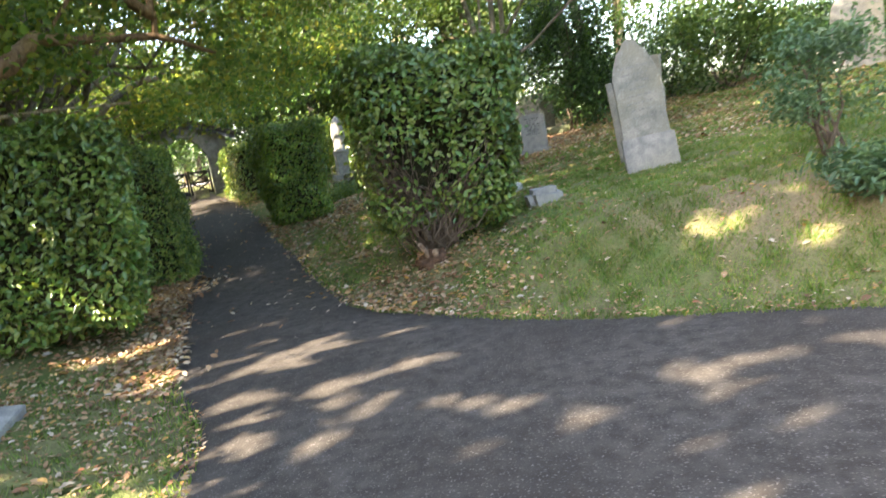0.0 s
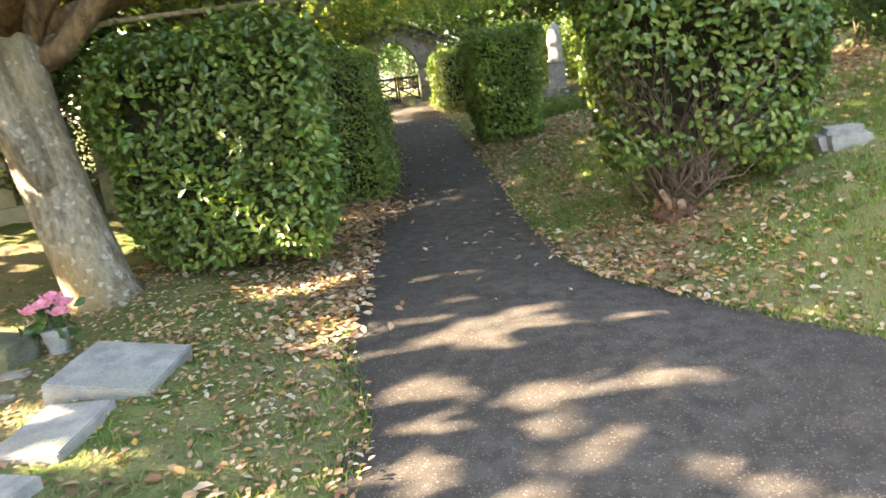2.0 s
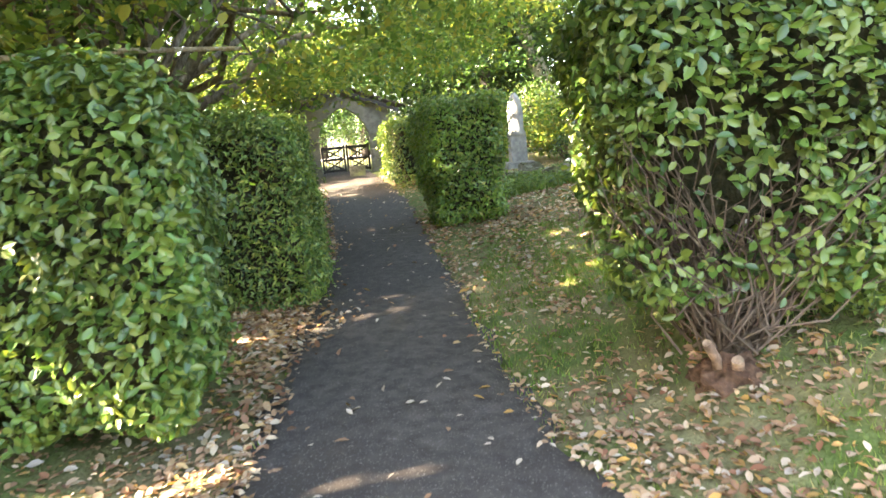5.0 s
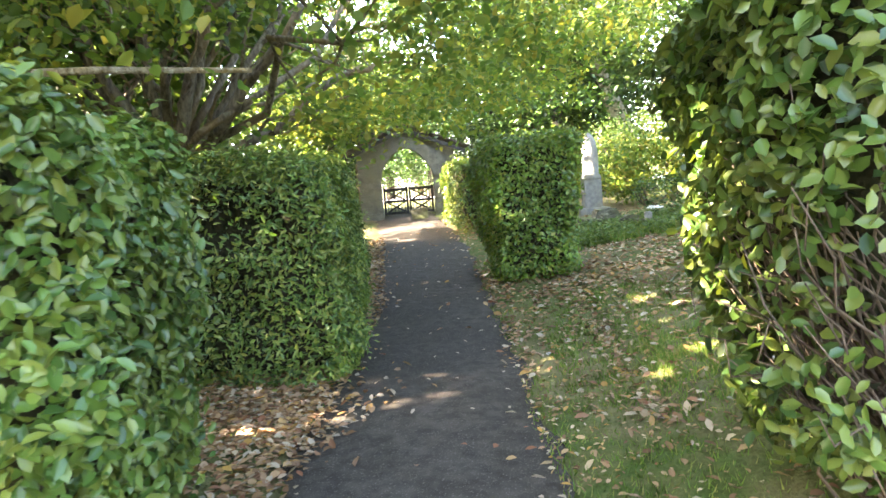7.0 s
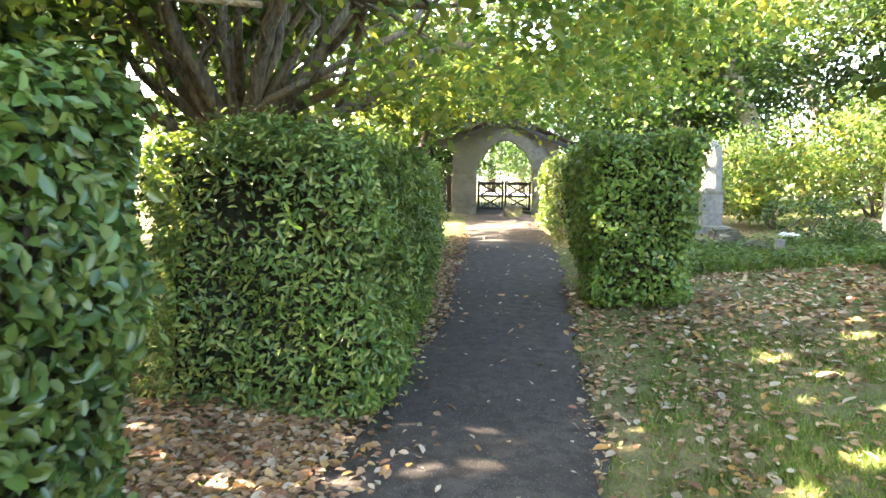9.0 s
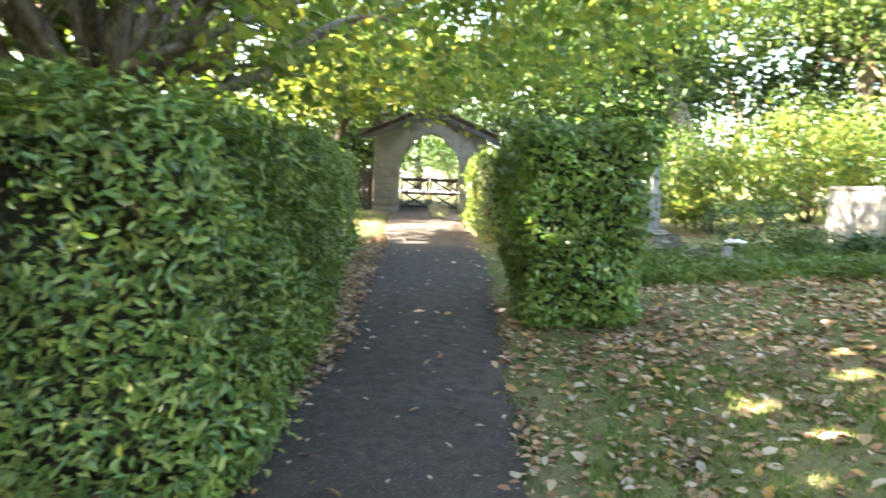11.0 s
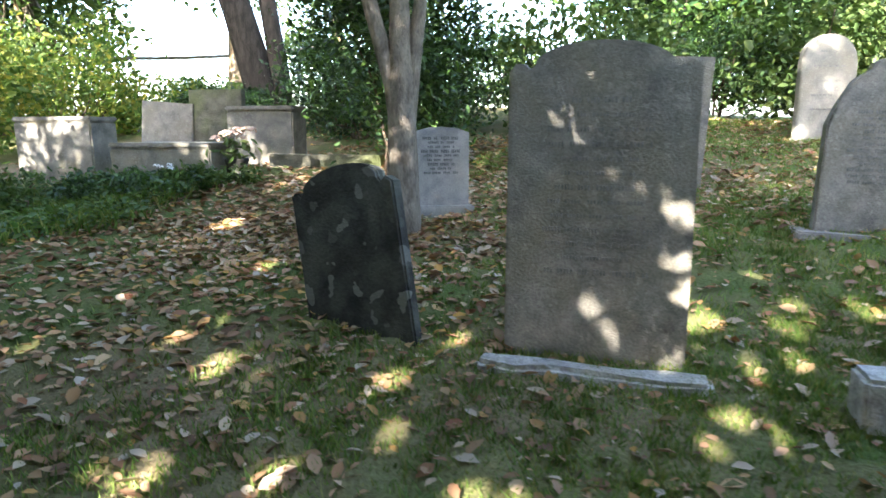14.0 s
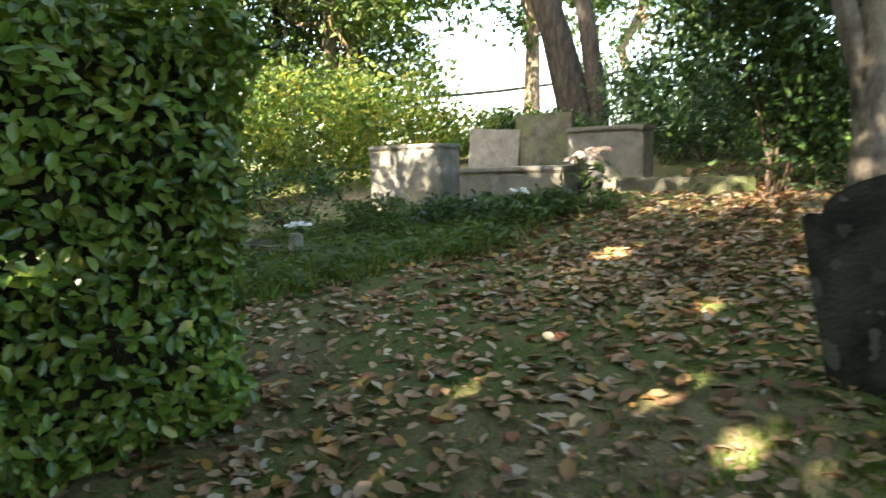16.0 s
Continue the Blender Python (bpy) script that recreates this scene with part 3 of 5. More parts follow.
def litter(name, label, n, box_, density, size, mat, seed, lift=0.012):
    """Dry leaves strewn over the ground."""
    r = np.random.default_rng(seed)
    x, y = r.uniform(box_[0], box_[1], n), r.uniform(box_[2], box_[3], n)
    keep = r.random(n) < density(x, y)
    x, y = x[keep], y[keep]
    dl, dr = outside(x, y)
    on = np.maximum(dl, dr) < 0
    z = np.where(on, 0.85 * step((y - 7) / 20) + 0.045, height(x, y) + 0.03) + lift * r.random(len(x)) * 2
    N = r.normal(size=(len(x), 3)) * 0.28 + np.array([0, 0, 1.0])
    leaves(name, np.stack([x, y, z], 1), N, size * r.uniform(0.55, 1.3, len(x)), mat, 0.56, None, label, "stuff", 0.05, 0.1, seed, "leaf litter")


def patch(x, y, a=1.0):
    return 0.5 + 0.25 * (np.sin(1.7 * a * x + 2.3 * a * y) + np.sin(3.1 * a * y - 2.2 * a * x + 1.3) * 0.7 + np.sin(5.3 * a * x + 1.1 * y) * 0.5)


def litter_density(x, y):
    dl, dr = outside(x, y)
    left = np.where(dl > 0, np.exp(-np.abs(dl - 0.45) / 0.7) * 0.9 + 0.15, 0) * (0.3 + 0.7 * step((y - 4.5) / 1.5))
    right = np.where(dr > 0, 0.10 + 0.5 * step((y - 8.5) / 4) * np.clip(patch(x, y), 0.1, 1) + 0.8 * np.exp(-((x + 3.4) ** 2 + (y - 14.0) ** 2) / 1.6) + 0.9 * np.exp(-((x + 0.4) ** 2 + (y - 6.9) ** 2) / 1.3) + 0.14 * (x < -0.3), 0)
    path = np.where(np.maximum(dl, dr) < 0, 0.025 * (y > 7) + 0.6 * np.exp(dl / 0.16) * (y > 5) + 0.4 * np.exp(dr / 0.12) * (y > 6), 0)
    return left + right + path


litter("fallen_leaves", "dry brown and tan leaves strewn over the grass", 32000, (-8, 6, 2, 22), litter_density, 0.075, LEAF_FALLEN, 81)
litter("fallen_leaves", "drift of brown leaves along the hedge foot", 52000, (-8.5, -2.4, 4.6, 19), lambda x, y: np.where(outside(x, y)[0] > -0.14, np.exp(-np.abs(outside(x, y)[0] - 0.12) / 0.3), 0), 0.075, LEAF_FALLEN, 82)
litter("fallen_leaves", "pale dry leaves lying thick among the graves", 32000, (-4.6, 5, 9, 18), lambda x, y: np.where(outside(x, y)[1] > 0, 0.12 + 0.6 * step((y - 10.5) / 3.5) * np.clip(patch(x, y, 1.6), 0, 1) ** 1.6, 0), 0.094, LEAF_FALLEN, 83)
litter("fallen_leaves", "thick carpet of brown leaves under the tree", 13000, (-1.2, 3.4, 11.6, 17.2), lambda x, y: np.exp(-((x - 0.9) ** 2 / 2.2 + (y - 14.3) ** 2 / 3.5)), 0.085, LEAF_FALLEN, 84)


litter("leaf_fragments", "small broken leaves and twigs in the grass", 12000, (-6, -1.2, 1.8, 6.4), lambda x, y: np.where(outside(x, y)[0] > -0.08, 0.35 + 0.6 * np.clip(patch(x, y, 1.7), 0, 1), 0), 0.042, LEAF_FALLEN, 85)
litter("leaf_fragments", "small broken leaves scattered on the bank", 22000, (-3.2, 5, 4.3, 13), lambda x, y: np.where(outside(x, y)[1] > -0.08, 0.1 + 0.5 * np.clip(patch(x, y, 1.5), 0, 1) ** 2 + 0.4 * np.exp(-outside(x, y)[1] / 0.3), 0), 0.04, LEAF_FALLEN, 86)


def grass(name, label, n, box_, density, tall, mat, seed):
    r = np.random.default_rng(seed)
    x, y = r.uniform(box_[0], box_[1], n), r.uniform(box_[2], box_[3], n)
    keep = r.random(n) < density(x, y)
    x, y = x[keep], y[keep]
    k = len(x)
    z = height(x, y) + 0.005
    h = tall * r.uniform(0.5, 1.3, k)
    a, w = r.uniform(0, 6.283, k), 0.0035 + 0.05 * h
    lean = r.normal(size=(k, 2)) * (0.45 * h)[:, None]
    v = np.empty((k, 3, 3))
    v[:, 0] = np.stack([x - w * np.cos(a), y - w * np.sin(a), z], 1)
    v[:, 1] = np.stack([x + w * np.cos(a), y + w * np.sin(a), z], 1)
    v[:, 2] = np.stack([x + lean[:, 0], y + lean[:, 1], z + h], 1)
    me = bpy.data.meshes.new(name)
    me.vertices.add(k * 3)
    me.vertices.foreach_set("co", v.ravel())
    me.loops.add(k * 3)
    me.loops.foreach_set("vertex_index", np.arange(k * 3, dtype=np.int32))
    me.polygons.add(k)
    me.polygons.foreach_set("loop_start", np.arange(0, k * 3, 3, dtype=np.int32))
    me.update(calc_edges=True)
    me.materials.append(mat)
    tagged(new(name, me), label, "grass", "", "stuff")


def grass_density(x, y):
    dl, dr = outside(x, y)
    g = np.clip(1.25 * patch(x + 3, y, 0.7) - 0.05, 0.05, 1)
    bare = 0.85 * np.exp(-((x + 3.4) ** 2 + (y - 14.2) ** 2) / 1.5) + 0.95 * np.exp(-((x + 0.4) ** 2 + (y - 7.0) ** 2) / 1.1) + 0.45 * step((y - 13.5) / 3)
    right = np.where(dr > -0.05, np.clip(g * (1 - 0.5 * step((-0.2 - x) / 0.8)) - bare, 0.04, 1), 0)
    left = np.where(dl > -0.05, np.clip(g * 0.8 * (y < 5.6) * step((x + 3.9) / 0.8) + 0.03, 0, 1), 0)
    return right + left


grass("grass", "short mown grass, patchy and shaded", 280000, (-5, 4.5, 2, 15.5), grass_density, 0.05, LEAF_GRASS, 91)
grass("grass", "thick green mown grass on the bank", 130000, (-1.6, 5.5, 4.4, 10.5), lambda x, y: np.where(outside(x, y)[1] > 0.02, np.clip(1.3 * patch(x, y, 1.3), 0.15, 1) * (1 - 0.7 * step((-0.1 - x) / 0.7)) * (1 - 0.9 * np.exp(-((x + 0.4) ** 2 + (y - 7.0) ** 2) / 0.9)), 0), 0.055, LEAF_GRASS, 96)
grass("grass", "soft green grass round the headstones", 90000, (-2.6, 3.2, 8.8, 12.6), lambda x, y: np.where(outside(x, y)[1] > 0.3, np.clip(1.1 * patch(x + 1, y, 1.2) - 0.1, 0, 1), 0), 0.06, LEAF_GRASS, 97)
grass("grass", "thin shaded grass round the far headstones", 60000, (3.0, 9.5, 9.5, 15.5), lambda x, y: np.clip(1.1 * patch(x + 2, y, 0.9), 0.1, 1), 0.07, LEAF_GRASS, 99)
grass("tall_grass", "rough grass and ivy growing over an old grave", 22000, (-3.3, 0.6, 15.7, 18.4), lambda x, y: 0.55 * np.clip((y - 15.95 - 0.12 * np.sin(4 * x) - 0.45 * np.maximum(x, -0.6) - 0.25) * 1.6, 0, 1), 0.2, LEAF_GRASS, 92)
litter("ground_ivy", "low green ivy and weeds over an old grave", 9000, (-3.3, 0.8, 15.7, 18.6), lambda x, y: np.clip((y - 15.9 - 0.12 * np.sin(4 * x) - 0.45 * np.maximum(x, -0.6) - 0.25) * 1.6, 0, 1), 0.09, LEAF_WOOD, 95, 0.1)
litter("fallen_leaves", "brown leaves and bits strewn under the square bush", 7000, (-2.2, 1.6, 5.0, 8.2), lambda x, y: np.where(outside(x, y)[1] > -0.1, 0.85 * np.exp(-((x + 0.6) ** 2 / 1.1 + (y - 6.5) ** 2 / 0.8)), 0), 0.065, LEAF_FALLEN, 89)
litter("fallen_leaves", "tan leaves over the grass of the far graves", 11000, (3.0, 10.5, 9.0, 16.5), lambda x, y: 0.2 + 0.7 * np.clip(patch(x, y, 1.3), 0, 1), 0.09, LEAF_FALLEN, 90)
litter("fallen_leaves", "dark leaves caught in a shallow groove in the turf", 4200, (-3.2, -1.1, 8.8, 13.8), lambda x, y: np.exp(-((x + 1.62 + 0.294 * (y - 9.6)) / 0.1) ** 2), 0.075, LEAF_FALLEN, 87)
litter("fallen_leaves", "thick brown leaves between the hedges", 9000, (-6.4, -3.5, 7.6, 9.8), lambda x, y: np.exp(-((x + 4.7) ** 2 + (y - 8.65) ** 2) / 0.55), 0.075, LEAF_FALLEN, 88)
leaf_pick = np.random.default_rng(93)
kinds = []
for k in range(4):
    one = np.zeros((1, 3))
    kinds.append(leaves("fallen_leaf", one, leaf_pick.normal(size=(1, 3)) * 0.15 + np.array([0, 0, 1.0]), 0.045 + 0.008 * k, LEAF_FALLEN, 0.5, None, "single dry tan leaf lying on the asphalt", "", 0.04, 0.08, 94 + k, "leaf"))
    kinds[-1]["group"] = "fallen leaves on the path"
for k in range(70):
    y = leaf_pick.uniform(5.5, 17)
    l, r_ = np.interp(y, LEFT_Y, LEFT_X), np.interp(y, RIGHT_Y, RIGHT_X)
    s = leaf_pick.uniform(0.04, 0.96)
    m = pose(l + (r_ - l) * s, y, 0.85 * float(step((y - 7) / 20)) + 0.03 + 0.03 * (1 - (2 * s - 1) ** 2), leaf_pick.normal() * 6, leaf_pick.normal() * 6, leaf_pick.uniform(0, 360))
    if k < 4:
        kinds[k].matrix_world = m
    else:
        copy_thing(kinds[k % 4], m)


# ------------------------------------------------------------------ stones
def box(bm, lo, hi, m=None):
    vs = [bm.verts.new((x, y, z)) for z in (lo[2], hi[2]) for x, y in ((lo[0], lo[1]), (hi[0], lo[1]), (hi[0], hi[1]), (lo[0], hi[1]))]
    if m is not None:
        for v in vs:
            v.co = m @ v.co
    for f in ((3, 2, 1, 0), (4, 5, 6, 7), (0, 1, 5, 4), (1, 2, 6, 5), (2, 3, 7, 6), (3, 0, 4, 7)):
        bm.faces.new([vs[i] for i in f])
    return vs


def worn_box(lo, hi, bevel=0.012, wear=0.006, cuts=2):
    bm = bmesh.new()
    box(bm, lo, hi)
    bmesh.ops.bevel(bm, geom=bm.edges[:], offset=bevel, segments=2, affect="EDGES")
    if cuts:
        bmesh.ops.subdivide_edges(bm, edges=[e for e in bm.edges if e.calc_length() > 0.15], cuts=cuts, use_grid_fill=True)
    for v in bm.verts:
        v.co += Vector(noise.noise_vector(v.co * 6 + Vector((lo[0], hi[1], 3)))) * wear
    return bm


def outline(style, w, h):
    """The upright outline of a headstone, from the lower left round to the lower right."""
    a = w / 2
    if style == "shoulder":
        top = [(-a, h * 0.93), (-a * 0.93, h * 0.955), (-a * 0.84, h * 0.955), (-a * 0.78, h * 0.935)]
        top += [(-a * 0.72 * math.cos(math.pi * i / 14), h * 0.945 + h * 0.075 * math.sin(math.pi * i / 14)) for i in range(15)]
        top += [(a * 0.78, h * 0.935), (a * 0.84, h * 0.955), (a * 0.93, h * 0.955), (a, h * 0.93)]
    elif style == "bell":
        top = [(-a, h * 0.875), (-a * 0.93, h * 0.9), (-a * 0.84, h * 0.895), (-a * 0.79, h * 0.875)]
        top += [(-a * 0.76 * math.cos(math.pi * i / 14), h * 0.885 + h * 0.115 * math.sin(math.pi * i / 14) ** 0.8) for i in range(15)]
        top += [(a * 0.8, h * 0.865), (a * 0.88, h * 0.885), (a, h * 0.85)]
    elif style == "round":
        top = [(-a * math.cos(math.pi * i / 16), h - a * 0.9 + a * 0.9 * math.sin(math.pi * i / 16)) for i in range(17)]
    elif style == "pointed":
        top = [(-a, h * 0.62), (-a * 0.86, h * 0.74), (-a * 0.62, h * 0.87), (-a * 0.36, h * 0.93), (-a * 0.3, h * 0.97), (-a * 0.15, h * 0.995), (0, h)]
        top += [(-x, z) for x, z in top[-2::-1]]
    elif style == "camber":
        top = [(a * (2 * i / 10 - 1), h - 0.07 * h * (2 * i / 10 - 1) ** 2) for i in range(11)]
    else:
        top = [(-a, h), (a, h)]
    return [(-a, -0.12)] + top + [(a, -0.12)]


def slab_mesh(shape, t, bevel, wear):
    bm = bmesh.new()
    f = bm.faces.new([bm.verts.new((x, -t / 2, z)) for x, z in shape])
    ex = bmesh.ops.extrude_face_region(bm, geom=[f])
    for v in ex["geom"]:
        if isinstance(v, bmesh.types.BMVert):
            v.co.y += t
    rim = [e for e in bm.edges if abs(e.verts[0].co.y - e.verts[1].co.y) < 1e-5]
    bmesh.ops.bevel(bm, geom=rim, offset=bevel, segments=2, affect="EDGES", clamp_overlap=True)
    for v in bm.verts:
        v.co += Vector(noise.noise_vector(v.co * 9 + Vector((shape[0][0] * 7, 1, 2)))) * wear
    return bm


def headstone(at, turn, w, h, t, style, mat, label, lean=(0, 0), lines=0, letters=None, plinth=None, sink=0.0, seed=1, first=0.84, last=0.3, fill=0.62):
    """An upright gravestone with its inscription and plinth; lean: back, sideways."""
    r = np.random.default_rng(seed)
    root = thing("headstone", pose(at[0], at[1], gz(*at) - sink) @ pose(0, 0, 0, 0, 0, turn) @ pose(0, 0, 0, lean[0], lean[1], 0), label, "headstone")
    lift = 0.0
    if plinth:
        pw, pd, ph = plinth
        part("plinth", worn_box((-pw / 2, -pd / 2, -0.1), (pw / 2, pd / 2, ph)), M_STONE_PALE, root, "pale worn stone plinth")
        lift = ph
    bm = slab_mesh(outline(style, w, h), t, 0.012, 0.006)
    bmesh.ops.translate(bm, verts=bm.verts, vec=(0, 0, lift))
    part("slab", bm, mat, root)
    bm = bmesh.new()
    for i in range(lines):
        z = lift + h * (first + (last - first) * i / max(lines - 1, 1))
        lw = w * fill * r.uniform(0.45, 1.0)
        hh = 0.011 if i % 3 else 0.015
        x = -lw / 2
        while x < lw / 2:
            word = r.uniform(0.03, 0.09)
            k = x
            while k < min(x + word, lw / 2):
                box(bm, (k, -t / 2 - 0.0035, z - hh), (k + 0.011, -t / 2 + 0.002, z + hh * r.uniform(0.6, 1)))
                k += 0.0165
            x += word + 0.03
    if lines:
        part("inscription", bm, letters or M_LETTER_SOFT, root, "unreadable carved lettering")["kind"] = "stuff"
    return root


FACE = -60.6
headstone((0.37, 11.2), FACE, 0.93, 1.61, 0.11, "shoulder", M_STONE, "tall grey headstone with shouldered top and worn lettering", (-1.5, 0), 13, None, None, 0, 3)
base = thing("kerb_stone", pose(0.3, 11.14, gz(0.3, 11.14), 0, 0, FACE), "low pale stone kerb in front of a tall headstone", "kerb stone")
part("kerb_block", worn_box((-0.58, -0.225, -0.1), (0.56, -0.06, 0.05), 0.025, 0.03, 5), M_KERB, base)
headstone((-0.27, 12.34), -73, 0.76, 1.04, 0.09, "bell", M_STONE_BLACK, "blackened old headstone with rounded top, leaning", (-6, -13), 0, None, None, 0.04, 4)
headstone((1.72, 13.8), -32, 0.54, 0.72, 0.09, "camber", M_STONE_PALE, "small pale grey headstone with dark lettering", (0, 0), 9, M_LETTER, (0.62, 0.22, 0.1), 0, 5, 0.86, 0.42, 0.7)
headstone((3.6, 12.7), FACE + 4, 0.95, 1.3, 0.1, "flat", M_STONE, "tall plain pale headstone with square top", (-2, 3), 4, None, None, 0, 6)
headstone((3.1, 10.66), FACE, 0.72, 1.26, 0.14, "pointed", M_STONE, "large pale headstone with pointed top on a stone base", (0, 2), 12, None, (0.98, 0.4, 0.1), 0.1, 7, 0.7)
headstone((7.5, 12.35), FACE + 25, 0.82, 1.4, 0.1, "round", M_STONE, "round-topped pale headstone dappled by sun", (0, 0), 5, None, None, 0, 8)
headstone((2.45, 8.35), -12, 0.56, 1.2, 0.13, "pointed", M_STONE, "tall grey headstone with pointed top, leaning sideways", (-4, -5), 8, None, (0.64, 0.3, 0.42), 0, 9, 0.72, 0.2)

headstone((2.52, 9.05), -14, 0.55, 1.12, 0.1, "flat", M_STONE, "grey square headstone standing behind another", (-3, -5), 0, None, None, 0, 10)

grass("grass", "longer grass tufts at the foot of the headstones", 8000, (-1.0, 1.4, 10.4, 12.9), lambda x, y: np.exp(-((x - 0.2) + (y - 11.1) * 0.56) ** 2 / 0.02) * (np.abs(y - 11.15) < 0.7) + np.exp(-((x + 0.35) ** 2 + (y - 12.3) ** 2) / 0.12) * 0.5, 0.065, LEAF_GRASS, 98)
low = thing("grave_marker", pose(1.0, 8.0, gz(1.0, 8.0), 0, 0, 15), "low weathered stone block sunk in grass", "grave marker")
part("block", worn_box((-0.22, -0.14, -0.1), (0.22, 0.14, 0.2), 0.07, 0.03), M_STONE_PALE, low)
low2 = thing("grave_marker", pose(0.66, 9.72, gz(0.66, 9.72), 0, 0, FACE), "low lichen-spotted stone block in grass", "grave marker")
part("block", worn_box((-0.32, -0.1, -0.1), (0.32, 0.12, 0.2), 0.02, 0.012), M_KERB, low2)


def tomb(at, turn, size, label, mat, lid=0.07, over=0.015):
    root = thing("chest_tomb", pose(at[0], at[1], gz(*at), 0, 0, turn), label, "tomb")
    w, d, h = size
    part("body", worn_box((-w / 2, -d / 2, -0.1), (w / 2, d / 2, h - lid), 0.02, 0.012), mat, root)
    part("lid", worn_box((-w / 2 - over, -d / 2 - over, h - lid + 0.002), (w / 2 + over, d / 2 + over, h), 0.02, 0.008), mat, root, "weathered ledger slab")
    return root


tomb((0.95, 17.95), FACE + 8, (1.35, 0.8, 0.5), "grey stone chest tomb overgrown at its foot", M_STONE)
tomb((0.05, 19.4), FACE + 4, (1.2, 0.5, 0.85), "wide grey weathered tomb among weeds", M_STONE)
headstone((1.95, 20.8), FACE + 6, 0.95, 0.85, 0.14, "flat", M_STONE, "wide grey headstone with square top", (-3, 4), 0, None, None, 0, 12)
tomb((2.35, 18.1), FACE + 6, (1.0, 0.5, 0.82), "pale weathered tomb with square corners", M_STONE)
headstone((2.55, 20.1), FACE + 6, 0.95, 1.0, 0.16, "flat", M_STONE_MOSS, "dark mossy headstone in the shade", (0, 0), 0, None, None, 0, 13)
for a, b, ang, ln in ((-2.9, 18.5, -30, 1.3), (2.6, 17.0, FACE + 6, 1.6), (-1.9, 17.4, -40, 0.8)):
    k = thing("kerb_stone", pose(a, b, gz(a, b), 0, 0, ang), "low mossy stone grave kerb", "kerb stone")
    part("kerb_block", worn_box((-ln / 2, -0.09, -0.1), (ln / 2, 0.09, 0.2), 0.02, 0.012), M_STONE_MOSS, k)
for a, b, ang, w, h in ((-2.75, 18.4, 20, 0.5, 0.3), (-2.3, 17.75, -15, 0.45, 0.26), (-1.55, 16.95, 30, 0.55, 0.16), (-2.95, 19.3, 40, 0.6, 0.34)):
    k = thing("broken_kerb", pose(a, b, gz(a, b), 0, 4, ang), "broken grey kerb block half sunk in weeds", "kerb stone")
    part("block", worn_box((-w / 2, -0.13, -0.1), (w / 2, 0.13, h), 0.05, 0.05, 3), M_STONE_MOSS, k)
post = thing("stone_post", pose(-1.95, 17.35, gz(-1.95, 17.35), 0, 0, 20), "short pale stone post at a grave corner", "post")
part("shaft", worn_box((-0.06, -0.06, -0.1), (0.06, 0.06, 0.34), 0.015, 0.006), M_STONE_PALE, post)

# white monument in the sun
mon = thing("monument", pose(-3.45, 20.95, gz(-3.45, 20.95), 0, 0, 20), "white marble monument on a stepped base, sunlit", "monument")
part("lower_step", worn_box((-0.36, -0.36, -0.1), (0.36, 0.36, 0.18)), M_STONE_PALE, mon)
part("pedestal", worn_box((-0.21, -0.21, 0.18), (0.21, 0.21, 0.85)), M_STONE_PALE, mon)
bm = bmesh.new()
tube(bm, [(0, 0, 0.85), (0, 0, 0.92), (0, 0, 1.0), (0, 0, 1.45), (0, 0, 1.75), (0, 0, 1.9), (0, 0, 1.98)], [0.24, 0.24, 0.19, 0.2, 0.17, 0.1, 0.03], 14, 0.15)
part("shaft", bm, M_STONE_PALE, mon, "", True)

# pillar monument left of the path
ped = thing("monument", pose(-10.43, 8.66, gz(-10.43, 8.66), 0, 0, 48) @ Matrix.Diagonal((1.05, 1.05, 1.2, 1)), "warm stone pedestal with a broken column", "monument")
part("lower_step", worn_box((-0.45, -0.45, -0.1), (0.45, 0.45, 0.2)), M_STONE_WARM, ped)
part("pedestal", worn_box((-0.33, -0.33, 0.2), (0.33, 0.33, 0.92)), M_STONE_WARM, ped)
part("cap", worn_box((-0.2, -0.2, 0.922), (0.2, 0.2, 1.0)), M_STONE_WARM, ped)
bm = bmesh.new()
tube(bm, [(0, 0, 1.0), (0, 0, 1.3), (0, 0, 1.8), (0, 0, 2.3)], [0.17, 0.16, 0.15, 0.14], 14, 0.05)
part("column", bm, M_STONE_WARM, ped, "", True)
headstone((-8.5, 9.3), 30, 0.5, 1.55, 0.1, "round", M_STONE_MOSS, "narrow brownish headstone in shade", (0, 0), 0, None, None, 0, 14)


# flat memorial slabs at the drive's edge
def flat_slab(at, turn, w, d, h, tilt, label, mat=M_STONE_PALE, lift=0.0):
    root = thing("memorial_slab", pose(at[0], at[1], gz(*at) + lift, 0, 0, turn) @ pose(0, 0, 0, tilt[0], tilt[1], 0), label, "memorial slab")
    part("slab", worn_box((-w / 2, -d / 2, -0.06), (w / 2, d / 2, h), 0.008, 0.003), mat, root)
    return root


